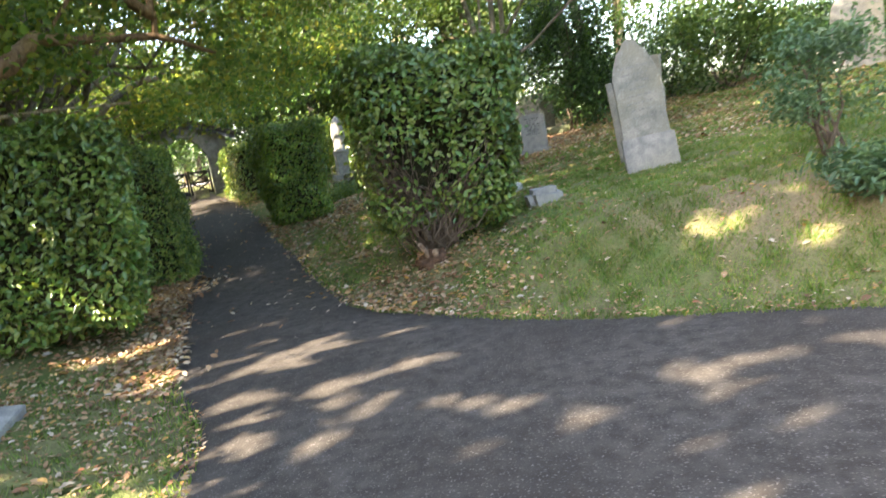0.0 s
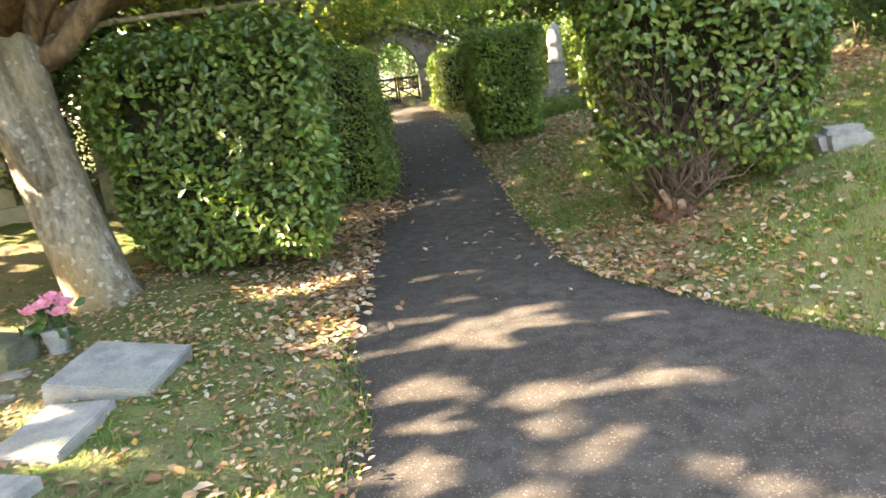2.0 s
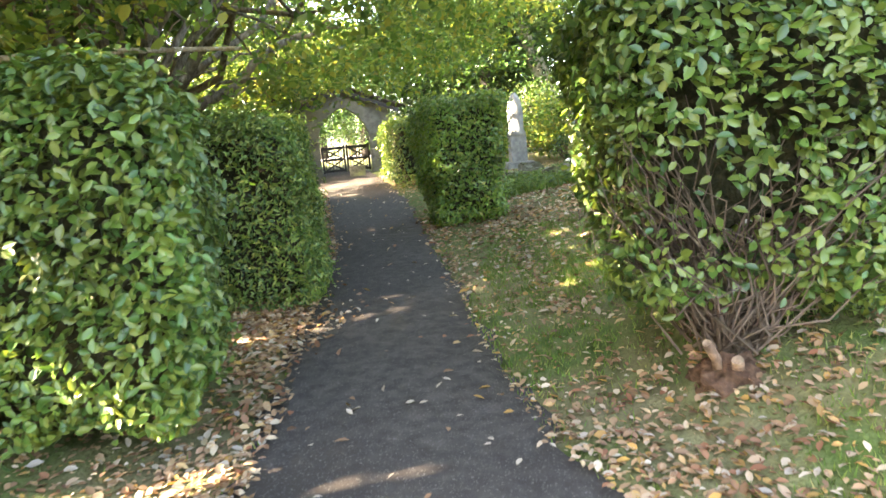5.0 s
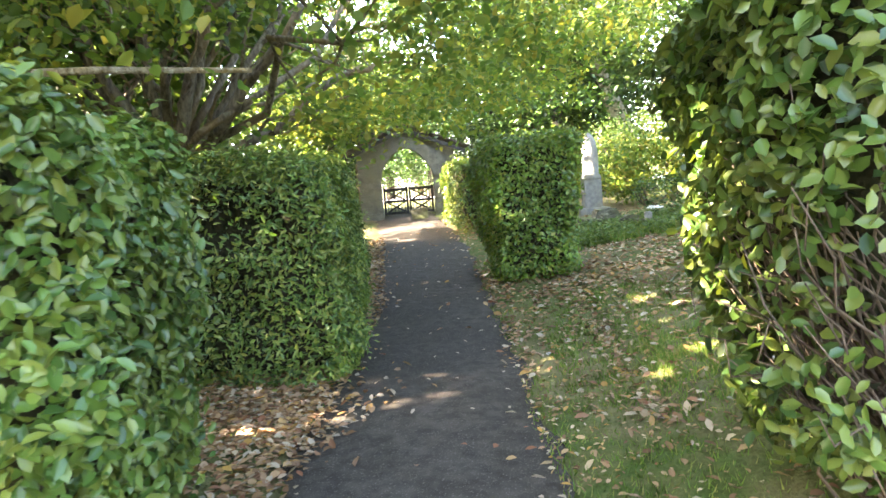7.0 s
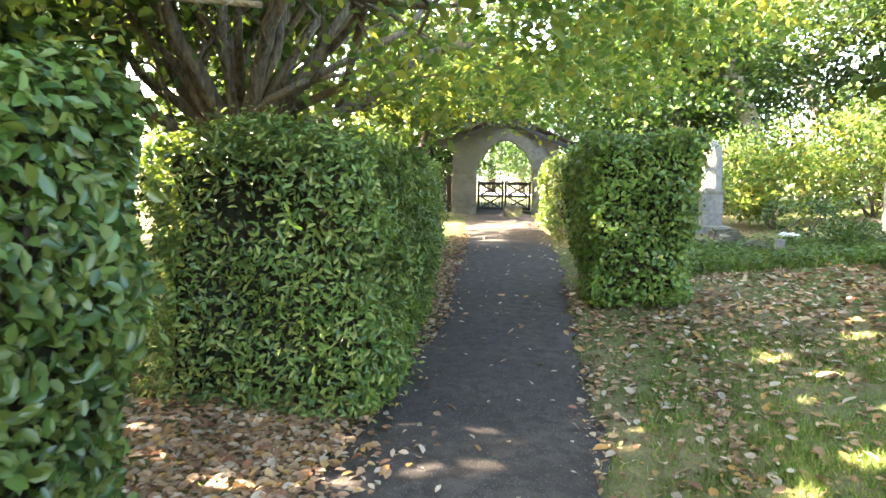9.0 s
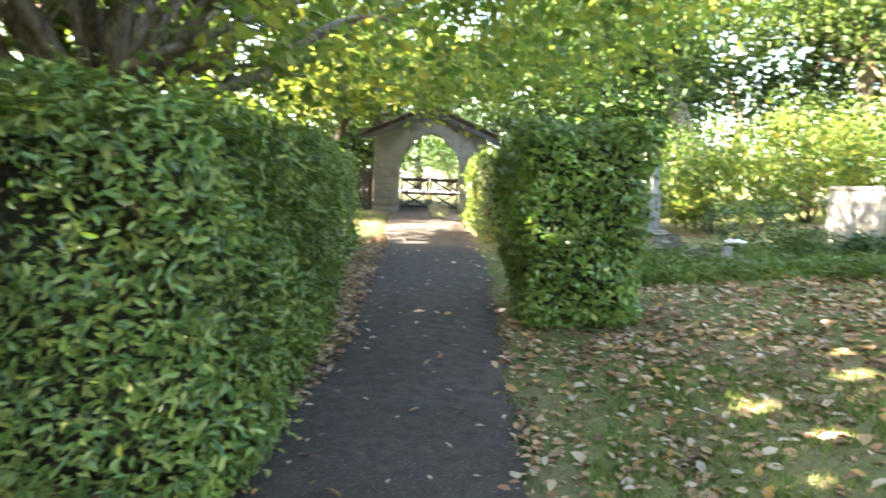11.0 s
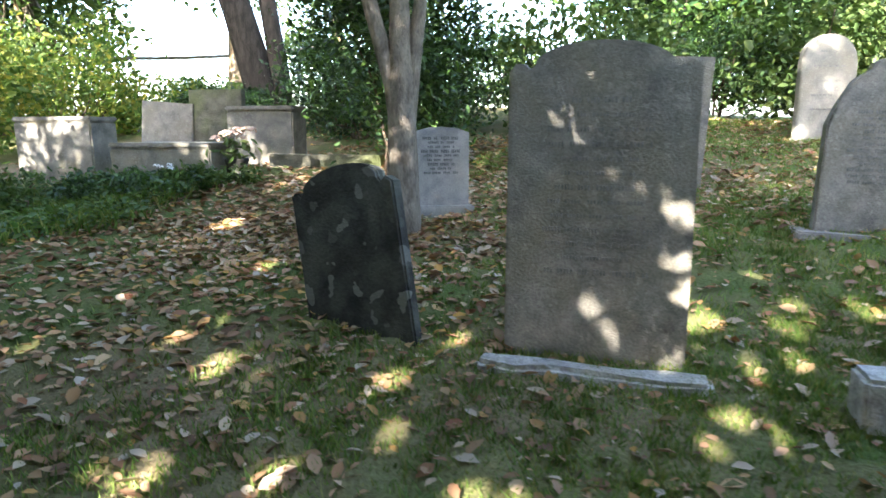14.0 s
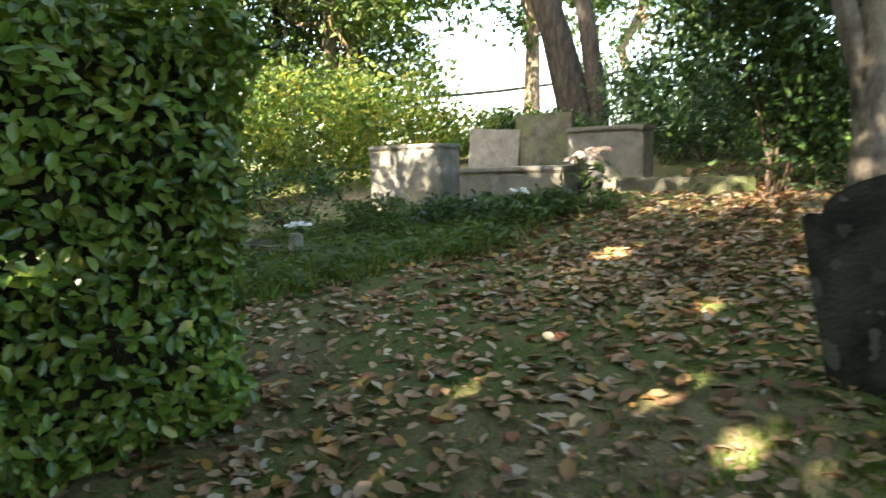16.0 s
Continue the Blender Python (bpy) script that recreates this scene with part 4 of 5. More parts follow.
flat_slab((-3.53, 4.06), 16, 0.6, 0.58, 0.085, (2, 9), "thick pale grey memorial slab lying on grass", M_STONE_PALE, 0.015)
flat_slab((-3.38, 3.45), 15, 0.38, 0.5, 0.03, (2, 0), "thin pale grey memorial slab lying in grass", M_STONE_PALE, 0.035)
flat_slab((-3.3, 2.92), 5, 0.5, 0.34, 0.04, (0, 0), "pale sunlit memorial slab lying in grass", M_STONE_PALE, 0.03)
flat_slab((-4.75, 4.15), 8, 0.6, 0.28, 0.22, (0, 4), "rough mossy stone kerb block", M_STONE_MOSS)
for i, (a, b, s) in enumerate(((-4.35, 4.0, 0.09), (-4.1, 3.75, 0.06), (-4.45, 3.7, 0.07), (-4.0, 4.05, 0.05))):
    st = thing("loose_stone", pose(a, b, gz(a, b), 0, 0, i * 37), "loose grey stone on bare soil", "stone", "loose stones")
    bm = bmesh.new()
    bmesh.ops.create_icosphere(bm, subdivisions=2, radius=s)
    for v in bm.verts:
        v.co = Vector((v.co.x * 1.4, v.co.y, v.co.z * 0.6)) + Vector(noise.noise_vector(v.co * 9 + Vector((i, 0, 0)))) * s * 0.5
    part("rock", bm, M_STONE, st)


def flower_vase(at):
    r = np.random.default_rng(5)
    root = thing("flower_vase", pose(at[0], at[1], gz(*at)) @ Matrix.Scale(1.2, 4), "small stone vase of pink artificial roses", "vase")
    bm = bmesh.new()
    tube(bm, [(0, 0, -0.02), (0, 0, 0.03), (0, 0, 0.13), (0, 0, 0.17)], [0.045, 0.055, 0.065, 0.075], 14)
    part("pot", bm, M_STONE_PALE, root, "", True)
    for k in range(6):
        x, y, z = 0.08 * math.cos(k * 1.05), 0.08 * math.sin(k * 1.05), 0.26 + 0.03 * (k % 3)
        bm = bmesh.new()
        for ring in range(3):
            for p in range(5):
                w = p * 1.257 + ring * 0.6
                rr = 0.012 + 0.014 * ring
                vs = []
                for du, dv in ((-0.5, 0), (0.5, 0), (0.6, 0.7), (0, 1.0), (-0.6, 0.7)):
                    vs.append(bm.verts.new((x + (rr + dv * 0.012 * ring) * math.cos(w) - du * 0.03 * math.sin(w), y + (rr + dv * 0.012 * ring) * math.sin(w) + du * 0.03 * math.cos(w), z + dv * 0.035)))
                bm.faces.new(vs)
        part("rose", bm, M_PINK, root, "pink rose")
    P = r.normal(size=(40, 3)) * 0.07 + np.array([0, 0, 0.22])
    leaves("foliage", P, r.normal(size=(40, 3)) + np.array([0, 0, 0.5]), 0.09, LEAF_DARK, 0.5, root)


flower_vase((-4.35, 4.36))

# stump at the foot of the square bush
stump = thing("tree_stump", pose(-0.42, 6.95, gz(-0.42, 6.95)), "rotten brown stump with pale sawn limb stubs", "stump")
bm = bmesh.new()
bmesh.ops.create_icosphere(bm, subdivisions=4, radius=1.0)
for v in bm.verts:
    k = 1 + 0.35 * noise.noise(v.co * 2.1) + 0.2 * noise.noise(v.co * 5.3 + Vector((4, 1, 0))) + 0.1 * noise.noise(v.co * 11)
    v.co = Vector((v.co.x * 0.2 * k + 0.03, v.co.y * 0.17 * k + 0.16, v.co.z * 0.17 * k))
part("butt", bm, M_ROT, stump, "", True)
for bx, bz, dx, dy, dz, rr in ((-0.02, 0.08, -0.1, 0.06, 0.27, 0.026), (0.07, 0.06, 0.05, 0.03, 0.18, 0.034)):
    bm = bmesh.new()
    tube(bm, [(bx, 0.16, bz - 0.06), (bx * 0.6 + dx * 0.4, 0.08, bz * 0.5 + dz * 0.5), (dx, dy, dz)], [rr * 1.25, rr * 1.05, rr], 12, 0.25)
    stub = part("limb_stub", bm, M_PEELED, stump, "pale limb stub, bark worn off", True)
    bm = bmesh.new()
    tube(bm, [(dx, dy - 0.001, dz + 0.001), (dx - 0.002, dy - 0.005, dz + 0.008)], [rr * 0.97, rr * 0.9], 12)
    part("sawn_end", bm, M_CUT, stub, "pale sawn wood")


# ------------------------------------------------------------------ gateway
def gateway():
    cx, cy = -9.75, 24.3
    z0 = 0.81
    m = pose(cx, cy, z0, 0, 0, 24)
    root = thing("lychgate", m, "old stone gateway arch with a tiled gable roof", "gateway")
    hw, spring, rise, out = 0.84, 1.3, 0.92, 1.55
    n = 28

    def arch(x, a=hw, r=rise):
        return spring + r * (1 - min(abs(x) / a, 1) ** 1.7) ** 0.66

    def gable(x):
        return 2.86 - abs(x) * 0.42

    for s in (-1, 1):
        for k in range(8):
            z = k * 0.2
            w0 = 0.06 * (k % 2)
            lo, hi = sorted((s * hw, s * (out - w0 * 0)))
            part("stone_block", worn_box((lo, -0.3 - 0.004 * (k % 3), z - (0.1 if k == 0 else 0)), (hi, 0.3, z + 0.194), 0.012, 0.008, 1), M_STONE_GATE, root)
    bm = bmesh.new()
    for i in range(n):
        x0, x1 = -hw + 2 * hw * i / n, -hw + 2 * hw * (i + 1) / n
        vs = [bm.verts.new((x, y, z)) for y in (-0.28, 0.28) for x, z in ((x0, max(arch(x0), 1.3)), (x1, max(arch(x1), 1.3)), (x1, gable(x1)), (x0, gable(x0)))]
        for f in ((0, 1, 2, 3), (7, 6, 5, 4), (0, 4, 5, 1), (3, 2, 6, 7)):
            bm.faces.new([vs[j] for j in f])
    for s in (-1, 1):
        lo, hi = sorted((s * hw, s * out))
        vs = [bm.verts.new((x, y, z)) for y in (-0.28, 0.28) for x, z in ((lo, 1.6), (hi, 1.6), (hi, gable(hi)), (lo, gable(lo)))]
        for f in ((0, 1, 2, 3), (7, 6, 5, 4), (0, 4, 5, 1), (3, 2, 6, 7), (1, 5, 6, 2), (0, 3, 7, 4)):
            bm.faces.new([vs[j] for j in f])
    bmesh.ops.remove_doubles(bm, verts=bm.verts, dist=0.002)
    part("gable_wall", bm, M_STONE_GATE, root)
    m_count = 18
    for i in range(m_count):
        vs = []
        bm = bmesh.new()
        for y in (-0.36, -0.24):
            for j in (i + 0.04, i + 0.96):
                u = -1 + 2 * j / m_count
                ang = math.pi * (0.5 - 0.5 * u)
                for q in (1.0, 1.42):
                    x = -math.cos(math.pi - ang) * hw * q
                    zz = spring + rise * (1 - abs(math.cos(ang)) ** 1.7) ** 0.66 + (q - 1) * 0.85 * math.sin(ang)
                    vs.append(bm.verts.new((x, y, zz)))
        for f in ((0, 2, 3, 1), (4, 5, 7, 6), (0, 1, 5, 4), (2, 6, 7, 3), (0, 4, 6, 2), (1, 3, 7, 5)):
            bm.faces.new([vs[j] for j in f])
        part("arch_stone", bm, M_STONE_GATE, root)
    for s in (-1, 1):
        for k in range(9):
            bm = bmesh.new()
            a0, a1 = k * 0.22, k * 0.22 + 0.27
            vs = [bm.verts.new((s * a, y, 2.93 - 0.42 * a + lift)) for y in (-0.5, 1.9) for a, lift in ((a0, 0.02), (a1, 0.05), (a1, 0.09), (a0, 0.06))]
            for f in ((0, 1, 2, 3), (7, 6, 5, 4), (0, 4, 5, 1), (1, 5, 6, 2), (2, 6, 7, 3), (3, 7, 4, 0)):
                bm.faces.new([vs[j] for j in f])
            part("tile_course", bm, M_ROOF, root, "dark roof tiles")
        bm = bmesh.new()
        vs = [bm.verts.new((s * a, y, 2.85 - 0.42 * a - d)) for y in (-0.47, -0.39) for a, d in ((0.0, 0), (1.9, 0), (1.9, 0.13), (0.0, 0.13))]
        for f in ((0, 1, 2, 3), (7, 6, 5, 4), (0, 4, 5, 1), (1, 5, 6, 2), (2, 6, 7, 3), (3, 7, 4, 0)):
            bm.faces.new([vs[j] for j in f])
        part("bargeboard", bm, M_GATEWOOD, root, "dark wooden bargeboard")
        part("side_wall", worn_box((s * 1.4 - 0.14, 0.31, -0.1), (s * 1.4 + 0.14, 1.7, 1.9), 0.01, 0.01), M_STONE_GATE, root)
    for s in (-1, 1):
        g = thing("gate", m @ pose(0, 0.34, 0), "black wooden gate leaf with braces and pickets, closed", "gate", "gate leaves")
        a, b = sorted((s * 0.01, s * 0.82))
        for nm, lo, hi in (("stile", (a, -0.03, 0.1), (a + 0.075, 0.03, 1.0)), ("stile", (b - 0.075, -0.03, 0.1), (b, 0.03, 1.0)), ("rail", (a + 0.076, -0.025, 0.12), (b - 0.076, 0.025, 0.2)),
                           ("rail", (a + 0.076, -0.025, 0.5), (b - 0.076, 0.025, 0.58)), ("rail", (a + 0.076, -0.025, 0.88), (b - 0.076, 0.025, 0.97))):
            bm = bmesh.new()
            box(bm, lo, hi)
            bmesh.ops.bevel(bm, geom=bm.edges[:], offset=0.006, segments=1, affect="EDGES")
            part(nm, bm, M_GATEWOOD, g)
        for lo_z, hi_z in ((0.2, 0.5), (0.58, 0.88)):
            for d in (1, -1):
                bm = bmesh.new()
                L = math.hypot(0.55, hi_z - lo_z)
                box(bm, (-L / 2, -0.015 + 0.016 * d, -0.025), (L / 2, 0.0 + 0.016 * d, 0.025), pose((a + b) / 2, 0, (lo_z + hi_z) / 2, 0, d * math.degrees(math.atan2(hi_z - lo_z, 0.55)), 0))
                part("brace", bm, M_GATEWOOD, g)
        for k in range(6):
            x = a + 0.12 + k * (b - a - 0.24) / 5
            bm = bmesh.new()
            box(bm, (x - 0.011, 0.034, 0.1), (x + 0.011, 0.05, 0.97))
            part("picket", bm, M_GATEWOOD, g)
    for i, lo in enumerate((-4.6, -3.1)):
        fn = thing("fence_panel", m @ pose(lo, 0, 0), "dark boarded fence panel beside the gateway", "fence", "boundary fence")
        for k in range(10):
            bm = bmesh.new()
            box(bm, (k * 0.15, -0.02 + 0.008 * (k % 2), 0.03), (k * 0.15 + 0.144, 0.0 + 0.008 * (k % 2), 1.15))
            part("board", bm, M_GATEWOOD, fn)
        bm = bmesh.new()
        box(bm, (0, 0.012, 0.9), (1.5, 0.06, 0.98))
        part("rail", bm, M_GATEWOOD, fn)
        bm = bmesh.new()
        box(bm, (-0.05, -0.05, -0.1), (0.04, 0.05, 1.22))
        part("post", bm, M_GATEWOOD, fn)
    bx = thing("stone_trough", pose(-8.95, 23.2, 0.81, 0, 0, 24), "small grey stone trough standing before the gate", "trough")
    bm = worn_box((-0.25, -0.14, -0.05), (0.25, 0.14, 0.3), 0.02, 0.01)
    # the darker stone colour stands in for shade on the trough
    part("trough_body", bm, M_STONE_MOSS, bx)


gateway()
paving = [(x, y, 1.1) for x, y in ((-40, 27.2), (10, 49.5), (4, 62), (-46, 40))]
mesh_object("pavement", paving, [(0, 1, 2, 3)], M_PAVE, kind="structure", label="pale sunlit road beyond the gateway")

# ------------------------------------------------------------------ trees
old_tree = tree((-5.17, 5.46), "tree", "leaning old tree with lopped grey trunk and spreading crown",
     ([(0.12, 0, -0.15), (0.05, 0.02, 0.1), (-0.15, 0.06, 0.8), (-0.35, 0.12, 1.5), (-0.5, 0.2, 2.2)], [0.36, 0.28, 0.25, 0.24, 0.26]), (9, 0.13), ((0.7, 1.6, 5.6), (5.3, 5.0, 3.2)), 41000, 0.11, LEAF_TREE, M_BARK_OLD, 21, 120, 0.44, 0.5,
     stems=(([(-0.48, 0.19, 2.15), (-0.03, 0.94, 2.34), (0.77, 2.14, 2.46), (1.27, 2.94, 2.5)], 0.035),), clear=(1.2, 3.2))
for limb in old_tree.children:
    if limb.name.startswith("limb"):
        limb.data.materials[0] = M_BARK_WARM
        limb["label"] = "warm brown limb"
for k, (line, rr) in enumerate((([(-0.2, 0.04, 0.9), (-0.42, 0.0, 1.5), (-0.64, 0.02, 2.02)], 0.125), ([(-0.15, -0.02, 1.0), (-0.3, -0.08, 1.6), (-0.42, -0.1, 2.2)], 0.13))):
    bm = bmesh.new()
    tube(bm, line + [(line[-1][0] - 0.01, line[-1][1], line[-1][2] + 0.035)], [rr * 1.1, rr * 1.05, rr, rr * 0.75], 14, 0.3)
    part("lopped_stub", bm, M_BARK_OLD, old_tree, "lopped grey stub with weathered end", True)
# unseen tree, added so its high crown shades the far headstones
tree((-9.5, 4.2), "tree", "unseen tall broadleaf tree with a high crown, added for shade", ([(0, 0, -0.2), (0.1, 0, 2), (0.0, 0.1, 4.5), (-0.1, 0, 8)], [0.3, 0.25, 0.22, 0.15]),
     (8, 0.1), ((0, 0, 9.3), (4.2, 4.2, 3.6)), 10000, 0.32, LEAF_WOOD, M_BARK, 29, 60, 0.7, 0.5)
# unseen tree, added to break the band of sun across the path
tree((-9.7, 5.0), "tree", "unseen young broadleaf tree added to break up the sun", ([(0, 0, -0.2), (0.05, 0, 1), (0.0, 0.1, 2.2), (-0.1, 0, 3.4)], [0.12, 0.09, 0.08, 0.05]),
     (7, 0.04), ((0, 0, 4.1), (1.7, 1.7, 1.2)), 4200, 0.13, LEAF_WOOD, M_BARK, 30, 34, 0.35, 0.5)
def vase_stems(foot, right, angles, seed):
    """Limbs that fan out of one crotch and fork, as (points, radius)."""
    r = np.random.default_rng(seed)
    foot, u = np.array(foot, float), np.array((*right, 0.0))
    v, up = np.array((-right[1], right[0], 0.0)), np.array((0, 0, 1.0))
    out = []
    for k, deg in enumerate(angles):
        a = math.radians(deg)
        d = u * math.sin(a) + up * math.cos(a) + v * r.uniform(-0.45, 0.45)
        d /= np.linalg.norm(d)
        L = r.uniform(2.8, 3.8)
        line = []
        for q in range(8):
            t = q / 7
            p = foot + d * L * t + up * 0.22 * L * t * t * abs(math.sin(a))
            if q > 1:
                p = p + r.normal(size=3) * 0.05 * L * t * 0.5
            line.append(p)
        R = r.uniform(0.085, 0.125)
        out.append((line, R))
        for _ in range(4):
            q = int(r.integers(2, 7))
            e = d + u * r.normal() * 0.5 + v * r.normal() * 0.5 + up * r.uniform(0.0, 0.5)
            tip = line[q] + e / np.linalg.norm(e) * r.uniform(0.9, 1.9)
            out.append((bent(line[q], tip, 0.06, 5, r, 0.06), R * r.uniform(0.25, 0.42)))
    return out


tree((-8.7, 12.9), "tree", "spreading many-stemmed tree behind the hedge",
     ([(0, 0, -0.1), (0.02, 0, 0.6), (0.0, -0.03, 1.3), (-0.08, -0.08, 1.95), (-0.05, -0.05, 2.15)], [0.42, 0.34, 0.32, 0.33, 0.2]), (9, 0.07), ((2.4, 0.4, 5.4), (6.4, 7.2, 3.2)), 52000, 0.115, LEAF_TREE, M_BARK, 22, 165, 0.46, 0.62, twigs=5,
     stems=vase_stems((-0.08, -0.08, 1.9), (0.9, 0.43), (-72, -62, -50, -40, -30, -18, -7, 4, 14, 26, 40, 56, 70), 33), clear=(3.4, 4.3))
tree((1.18, 13.7), "tree", "slender grey many-stemmed tree among the graves",
     ([(0, 0, -0.1), (0.0, 0, 0.3), (0.0, 0, 0.8), (0.0, 0, 1.3), (0.0, 0, 2.2)], [0.19, 0.145, 0.13, 0.115, 0.05]), (3, 0.035), ((2.0, 0.2, 4.9), (4.4, 3.6, 1.75)), 24000, 0.12, LEAF_TREE, M_BARK_GREY, 23, 80, 0.48, 0.5,
     stems=(([(-0.01, 0.01, 0.85), (-0.06, 0.05, 1.25), (-0.17, 0.14, 1.8), (-0.38, 0.3, 2.8), (-0.65, 0.52, 4.2), (-0.9, 0.75, 5.8)], 0.085), ([(0.0, 0, 0.85), (-0.02, 0.02, 1.4), (-0.02, 0.02, 2.0), (0.02, -0.02, 3.2), (-0.1, 0.1, 5.8)], 0.09), ([(0.03, -0.02, 0.85), (0.07, -0.05, 1.35), (0.13, -0.1, 1.9), (0.2, -0.16, 3.2), (0.5, -0.4, 5.8)], 0.085)))
# the trunk's shade is put into its bark colour
tree((4.5, 22.3), "tree", "large leaning tree, bark darkened to stand for shade",
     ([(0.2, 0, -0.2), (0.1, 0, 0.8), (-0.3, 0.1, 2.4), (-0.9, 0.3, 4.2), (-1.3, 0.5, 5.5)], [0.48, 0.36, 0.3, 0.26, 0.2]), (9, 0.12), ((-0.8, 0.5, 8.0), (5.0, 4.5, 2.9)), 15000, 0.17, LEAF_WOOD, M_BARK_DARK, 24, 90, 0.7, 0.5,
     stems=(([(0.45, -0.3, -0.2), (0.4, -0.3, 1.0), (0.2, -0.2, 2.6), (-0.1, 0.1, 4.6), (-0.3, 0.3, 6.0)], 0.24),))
tree((-3.2, 28.5), "tree", "tall pale-barked tree with sunlit trunk",
     ([(0.4, 0, -0.2), (0.2, 0, 1.0), (-0.2, 0, 2.6), (-0.9, 0.2, 4.6), (-1.3, 0.3, 6.0)], [0.45, 0.36, 0.32, 0.27, 0.2]), (10, 0.15), ((-0.8, 0.2, 7.2), (5.2, 4.5, 3.4)), 14000, 0.18, LEAF_WOOD, M_BARK_PALE, 25, 90, 0.7, 0.5)
tree((13.8, 17.6), "tree", "tall dark tree with leaves hanging low",
     ([(0, 0, -0.2), (0, 0, 1.2), (0.1, -0.1, 2.8), (0.0, 0.1, 4.6)], [0.34, 0.26, 0.22, 0.18]), (9, 0.11), ((0.3, 0.2, 4.7), (3.3, 3.3, 3.0)), 16000, 0.2, LEAF_DARK, M_BARK_DARK, 26, 80, 0.55, 0.5)
# unseen tree, added to shade the drive and the bank
tree((-10.2, 1.8), "tree", "unseen tall broadleaf tree with a high crown, added for shade", ([(0, 0, -0.2), (0.1, 0, 2), (0.0, 0.1, 4.5), (0.1, 0, 7)], [0.34, 0.27, 0.22, 0.16]),
     (8, 0.1), ((0, 0, 7.4), (4.2, 4.2, 3.6)), 9500, 0.32, LEAF_WOOD, M_BARK, 27, 60, 0.7, 0.5)
tree((-11.2, 21.4), "tree", "small tree with branches drooping before the gateway", ([(0, 0, -0.2), (0.1, 0, 1.0), (0.3, 0.0, 2.0), (0.6, 0, 2.7)], [0.16, 0.12, 0.1, 0.08]),
     (9, 0.05), ((1.8, -0.5, 3.3), (2.9, 1.7, 0.7)), 15000, 0.11, LEAF_TREE, M_BARK_DARK, 28, 60, 0.38, 0.4)
wood_rng = np.random.default_rng(31)
# Spots out of view are added only to block and dapple the light.
SPOTS = [(-6, 37, 11), (1.5, 31, 9), (3.0, 32, 11), (8.0, 30.2, 12), (17, 13, 10), (19, 8, 9), (16, 2, 9), (3.5, 36, 11), (-19, 22, 8), (-14.6, 21.0, 8), (-15, 10.5, 8), (-15.5, 6.5, 8), (-16, -1, 9), (-11, -4, 8), (-7, -9, 8), (-8.6, -1.2, 9.5), (-11.0, 12.3, 16), (-11.2, 15.3, 16)]
SPOTS += [(-12.5, 9.2, 10), (-15.5, 29, 9), (-6.6, 30.5, 9), (-4.5, 33.5, 10), (2, -12, 10), (11, -9, 9), (-2, 42, 12), (12, 12.8, 7), (13, 10, 7), (-14, 52, 11), (-20, 50, 11), (-26, 47, 10), (-8, 55, 11), (16, 35, 12), (24, 14, 11), (23, 3, 10), (-7.6, 32.5, 12.5), (-12.8, 27, 12)]
for i, (x, y, h) in enumerate(SPOTS):
    k = wood_rng.uniform(0.85, 1.15)
    high = (x, y) in ((3.0, 32), (8.0, 30.2), (-12.8, 27))
    tree((x, y), "tree", "broadleaf woodland tree with green sunlit leaves, unseen ones added for shade",
         ([(0, 0, -0.2), (0.1, 0, h * 0.15), (wood_rng.normal() * 0.3, wood_rng.normal() * 0.3, h * 0.35), (wood_rng.normal() * 0.4, 0.2, h * 0.55)], [0.34, 0.26, 0.22, 0.16]),
         (7, 0.11), ((0, 0, h * (0.58 if high else 0.5)), (3.4 * k, 3.4 * k, h * (0.3 if high else 0.44))), 7000 if x < -8 and y < 12 else 12000 if -12 < x < -10 and 12 < y < 18 else 2500 if y < 9 and x > 0 else 4000 if y > 40 else 5200, 0.36 if y < 4 else 0.29 if x < -8 and y < 20 else 0.25, LEAF_WOOD, M_BARK, 40 + i, 48 if x < -8 else 60, 0.55, 0.5, twigs=2)

for i, (x, y, h) in enumerate([(13.2, 14.3, 4.3), (-5.6, 28.5, 7.5), (-14.2, 27.0, 7), (0.5, 34, 9), (-9.5, 47, 9), (-7.5, 35.5, 8.5), (-8.0, 43, 9), (-8.4, 30.5, 10), (-16.6, 44, 8.5), (-20, 45, 8)]):
    tree((x, y), "tree", "dense dark evergreen tree in shade", ([(0, 0, -0.2), (0.05, 0, h * 0.3), (0, 0.1, h * 0.6), (0, 0, h * 0.85)], [0.3, 0.24, 0.16, 0.08]),
         (8, 0.08), ((0, 0, h * 0.52), (2.4, 2.4, h * 0.48)), 7500, 0.2, LEAF_DARK, M_BARK_DARK, 120 + i, 80, 0.5, 0.5, twigs=1)

# shrubs
bush((2.98, 16.0), "dense dark evergreen bush behind gravestones", (1.9, 1.9, 3.2), 14000, 0.10, LEAF_DARK, 61, 0.5, 50)
bush((3.58, 6.4), "grey-green leafy shrub with bare forked stems", (1.1, 0.95, 0.9), 2400, 0.075, LEAF_BLUE, 62, 0.4, 20, "shrub", 7, "shrub", 0.35)
bush((3.35, 5.3), "low grey-green fern-like shrub at the grass edge", (0.9, 0.7, 0.4), 1300, 0.10, LEAF_BLUE, 63, 0.3, 18, "shrub", 4, "shrub")
bush((-11.0, 10.9), "dense dark evergreen bush behind the hedge", (3.2, 2.6, 3.4), 9000, 0.1, LEAF_DARK, 64, 0.5, 40)
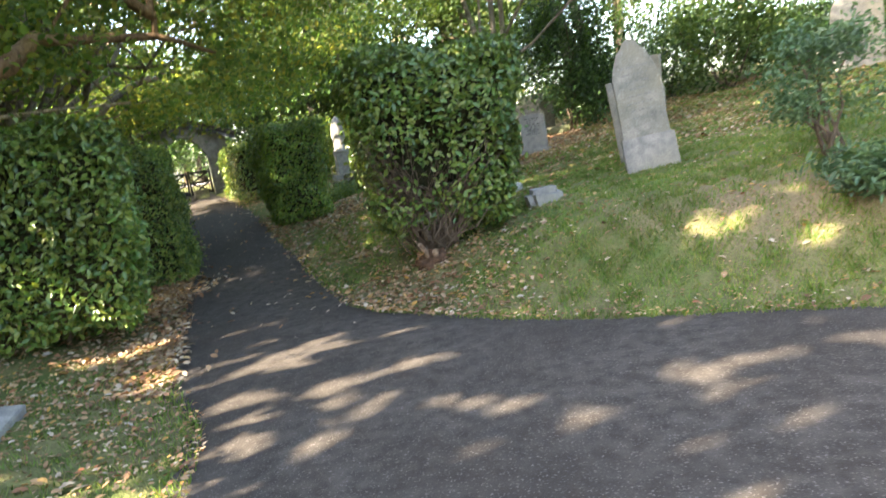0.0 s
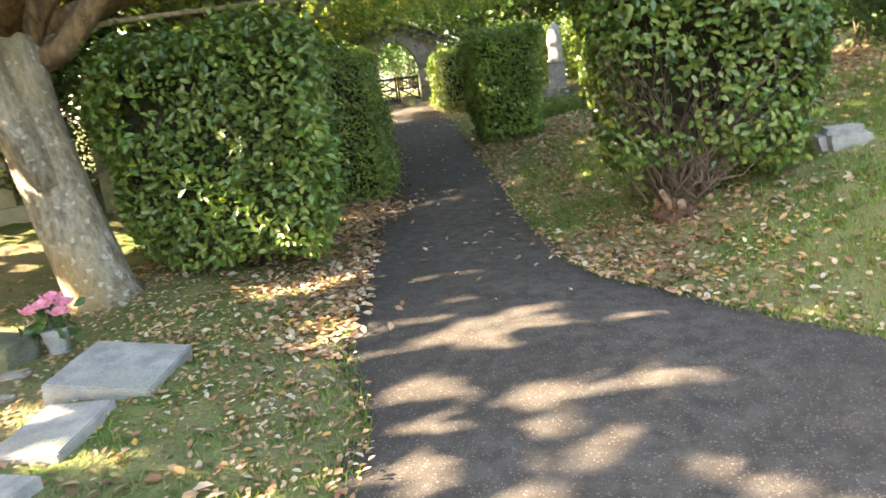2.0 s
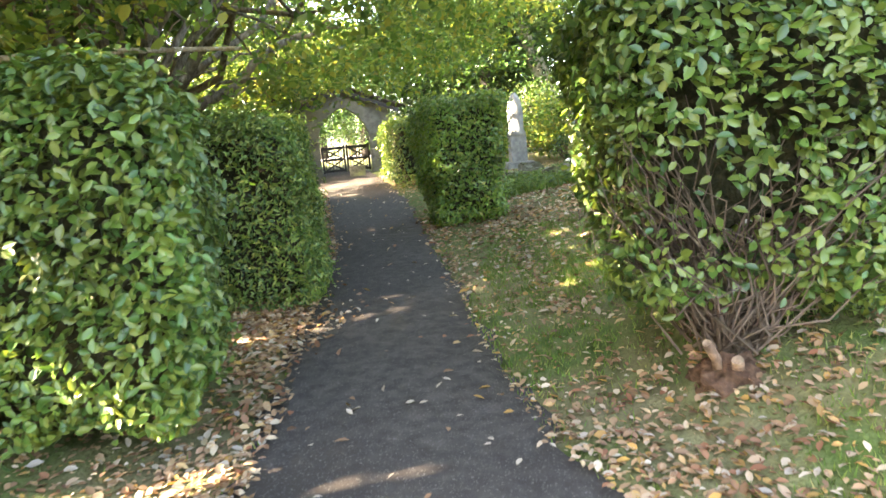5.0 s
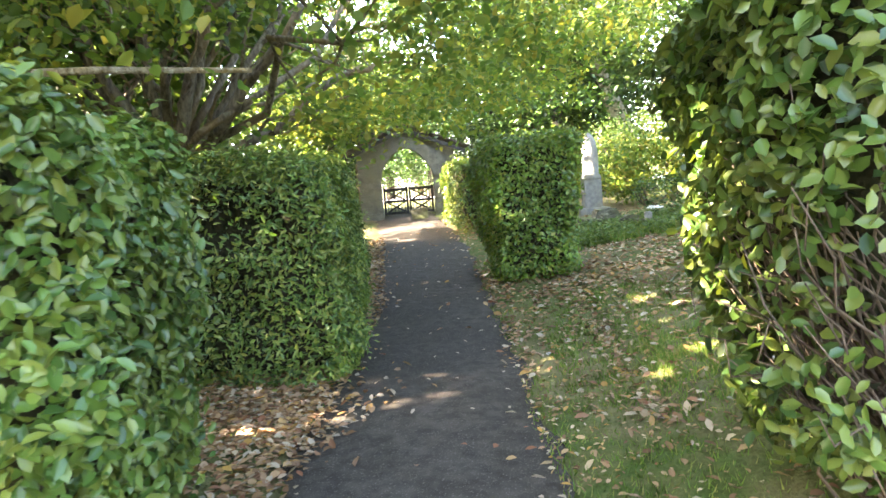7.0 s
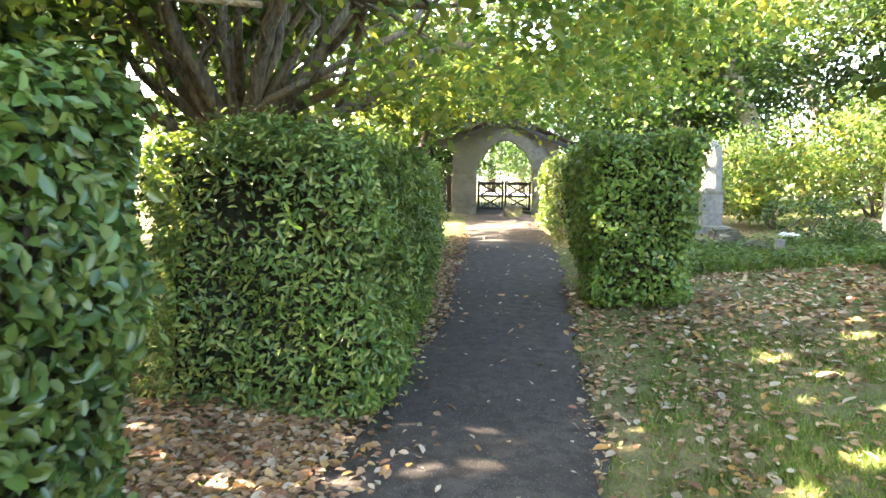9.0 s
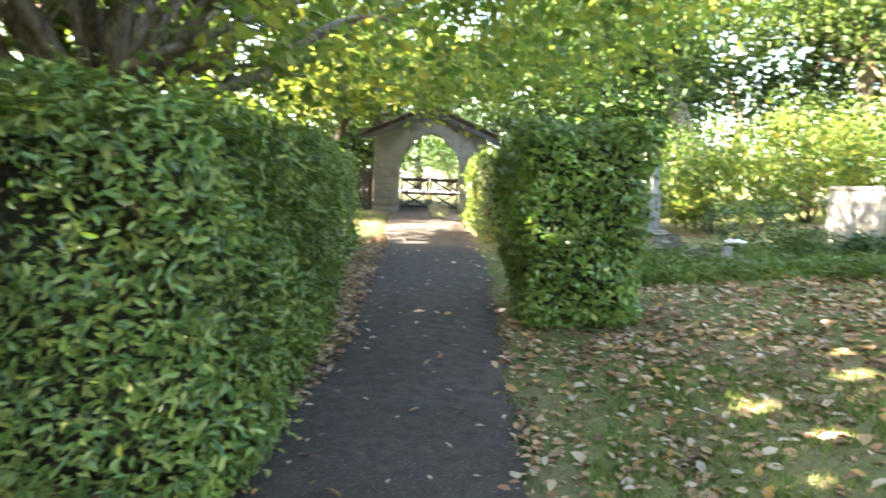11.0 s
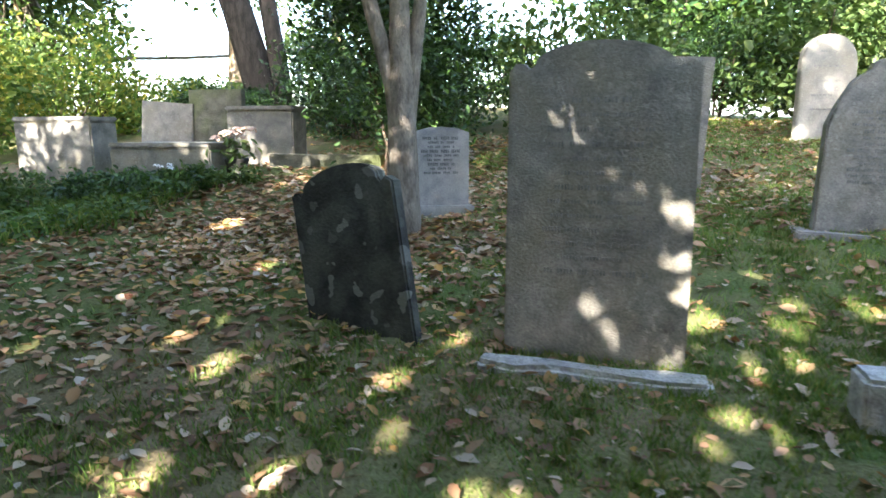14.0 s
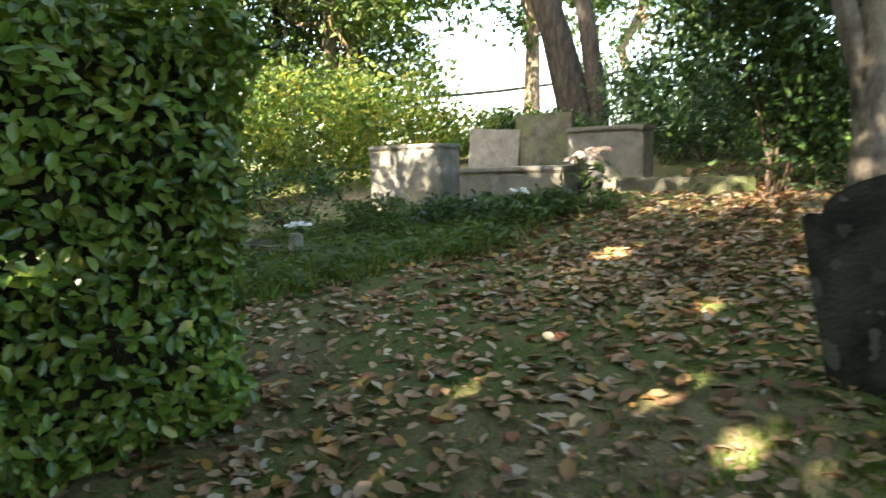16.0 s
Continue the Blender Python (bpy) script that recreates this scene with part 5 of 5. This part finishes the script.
for i, (x, y, w, h) in enumerate(((5.0, 20.4, 2.2, 1.7), (4.3, 18.5, 1.9, 1.5), (6.0, 18.0, 2.2, 1.9), (3.4, 21.6, 1.6, 0.9), (10.5, 15.2, 3.0, 1.8), (11.6, 13.4, 3.0, 1.7), (9.4, 16.6, 2.6, 1.5))):
    bush((x, y), "dark shaded evergreen undergrowth behind the graves", (w, w, h), 3600, 0.1, LEAF_DARK, 160 + i, 0.5, 30)
BUSHES = [(-2.2, 22.5, 2.2, 1.8), (-0.4, 23.2, 2.4, 2.2), (1.4, 24.0, 2.4, 2.4), (3.2, 24.8, 2.6, 1.2), (-4.6, 23.0, 2.2, 1.8), (6.2, 20.0, 3.0, 2.8), (8.6, 17.0, 2.8, 1.5), (9.5, 13.0, 2.6, 2.0), (8.5, 9.0, 2.4, 1.8), (6.5, 15.5, 2.4, 2.0), (5.5, 25.5, 3.2, 1.1), (8.5, 23.5, 3.2, 3.2), (11.5, 21.5, 3.2, 1.7)]
BUSHES += [(12, 16.5, 3.0, 1.6), (13, 12, 3.0, 2.6), (13.5, 7, 3.0, 2.4), (0, 27, 3.4, 3.0), (-5.5, 26.5, 3.0, 2.6), (-2.5, 26, 3.0, 2.6), (-18, 46, 5, 4), (-13, 48, 5, 4.5), (-8, 51, 5, 4), (-23, 43, 5, 4), (-12.8, 21.5, 2.6, 2.2), (-11.8, 14.8, 2.8, 2.2), (-10.8, 8.6, 2.6, 2.0), (-14.5, 27.5, 3, 3)]
for i, (x, y, w, h) in enumerate(BUSHES):
    bush((x, y), "leafy green undergrowth bush in dappled sun", (w, w, h), 2600, 0.14, LEAF_TREE if i < 5 else LEAF_WOOD, 70 + i)

for i, (x, y, w, h) in enumerate(((0.3, 17.1, 0.9, 0.36), (1.0, 16.85, 0.7, 0.3), (-1.7, 18.9, 1.2, 0.9), (-0.9, 17.7, 1.0, 0.5), (-0.1, 17.6, 0.8, 0.4))):
    bush((x, y), "low weeds and brambles at the foot of a tomb", (w, w, h), 900, 0.08, LEAF_WOOD if i % 2 else LEAF_DARK, 140 + i, 0.45, 14, "weeds", 3, "weeds")


def posy(at, label, mat, n, size, seed, scale=1.0, pot=M_STONE_MOSS):
    r = np.random.default_rng(seed)
    root = thing("flower_pot", pose(at[0], at[1], gz(*at)) @ Matrix.Scale(scale, 4), label, "flowers")
    bm = bmesh.new()
    tube(bm, [(0, 0, -0.03), (0, 0, 0.05), (0, 0, 0.14), (0, 0, 0.16)], [0.06, 0.07, 0.085, 0.09], 12)
    part("pot", bm, pot, root, "", True)
    for k in range(n):
        a, d = k * 2.4, 0.03 + 0.11 * math.sqrt(k / n)
        c = Vector((d * math.cos(a), d * math.sin(a), 0.3 + 0.07 * r.random()))
        P = np.array([[c.x + 0.028 * math.cos(w), c.y + 0.028 * math.sin(w), c.z + 0.01 * (w % 2)] for w in np.linspace(0, 6.283, 8)[:7]])
        leaves("blossom", P, P - np.array([[c.x, c.y, c.z - 0.05]]), size, mat, 0.7, root, kind="", seed=seed + k)
    P = r.normal(size=(50, 3)) * np.array([0.08, 0.08, 0.05]) + np.array([0, 0, 0.22])
    leaves("foliage", P, r.normal(size=(50, 3)) + np.array([0, 0, 0.5]), 0.08, LEAF_WOOD, 0.4, root, seed=seed)


posy((-1.85, 17.8), "pot of white flowers on an overgrown grave", M_WHITEFLOWER, 9, 0.05, 151)
posy((0.5, 17.15), "small pot of white flowers by a tomb", M_WHITEFLOWER, 5, 0.045, 152)
posy((1.36, 17.12), "dark urn of pale peach flowers before a tomb", M_PEACH, 10, 0.06, 153, 1.7, M_STONE_BLACK)

# cable across the open sky behind the graves
cable = thing("overhead_cable", pose(7.5, 32.5, 4.2), "thick grey overhead cable slung between trees", "cable")
bm = bmesh.new()
tube(bm, [(-5.5 + 1.1 * i, 0.8 - 0.16 * i, -0.5 + 0.1 * i + 0.012 * (i - 5) ** 2 - 0.1) for i in range(11)], [0.055] * 11, 8)
part("wire", bm, M_BARK_GREY, cable, "", True)
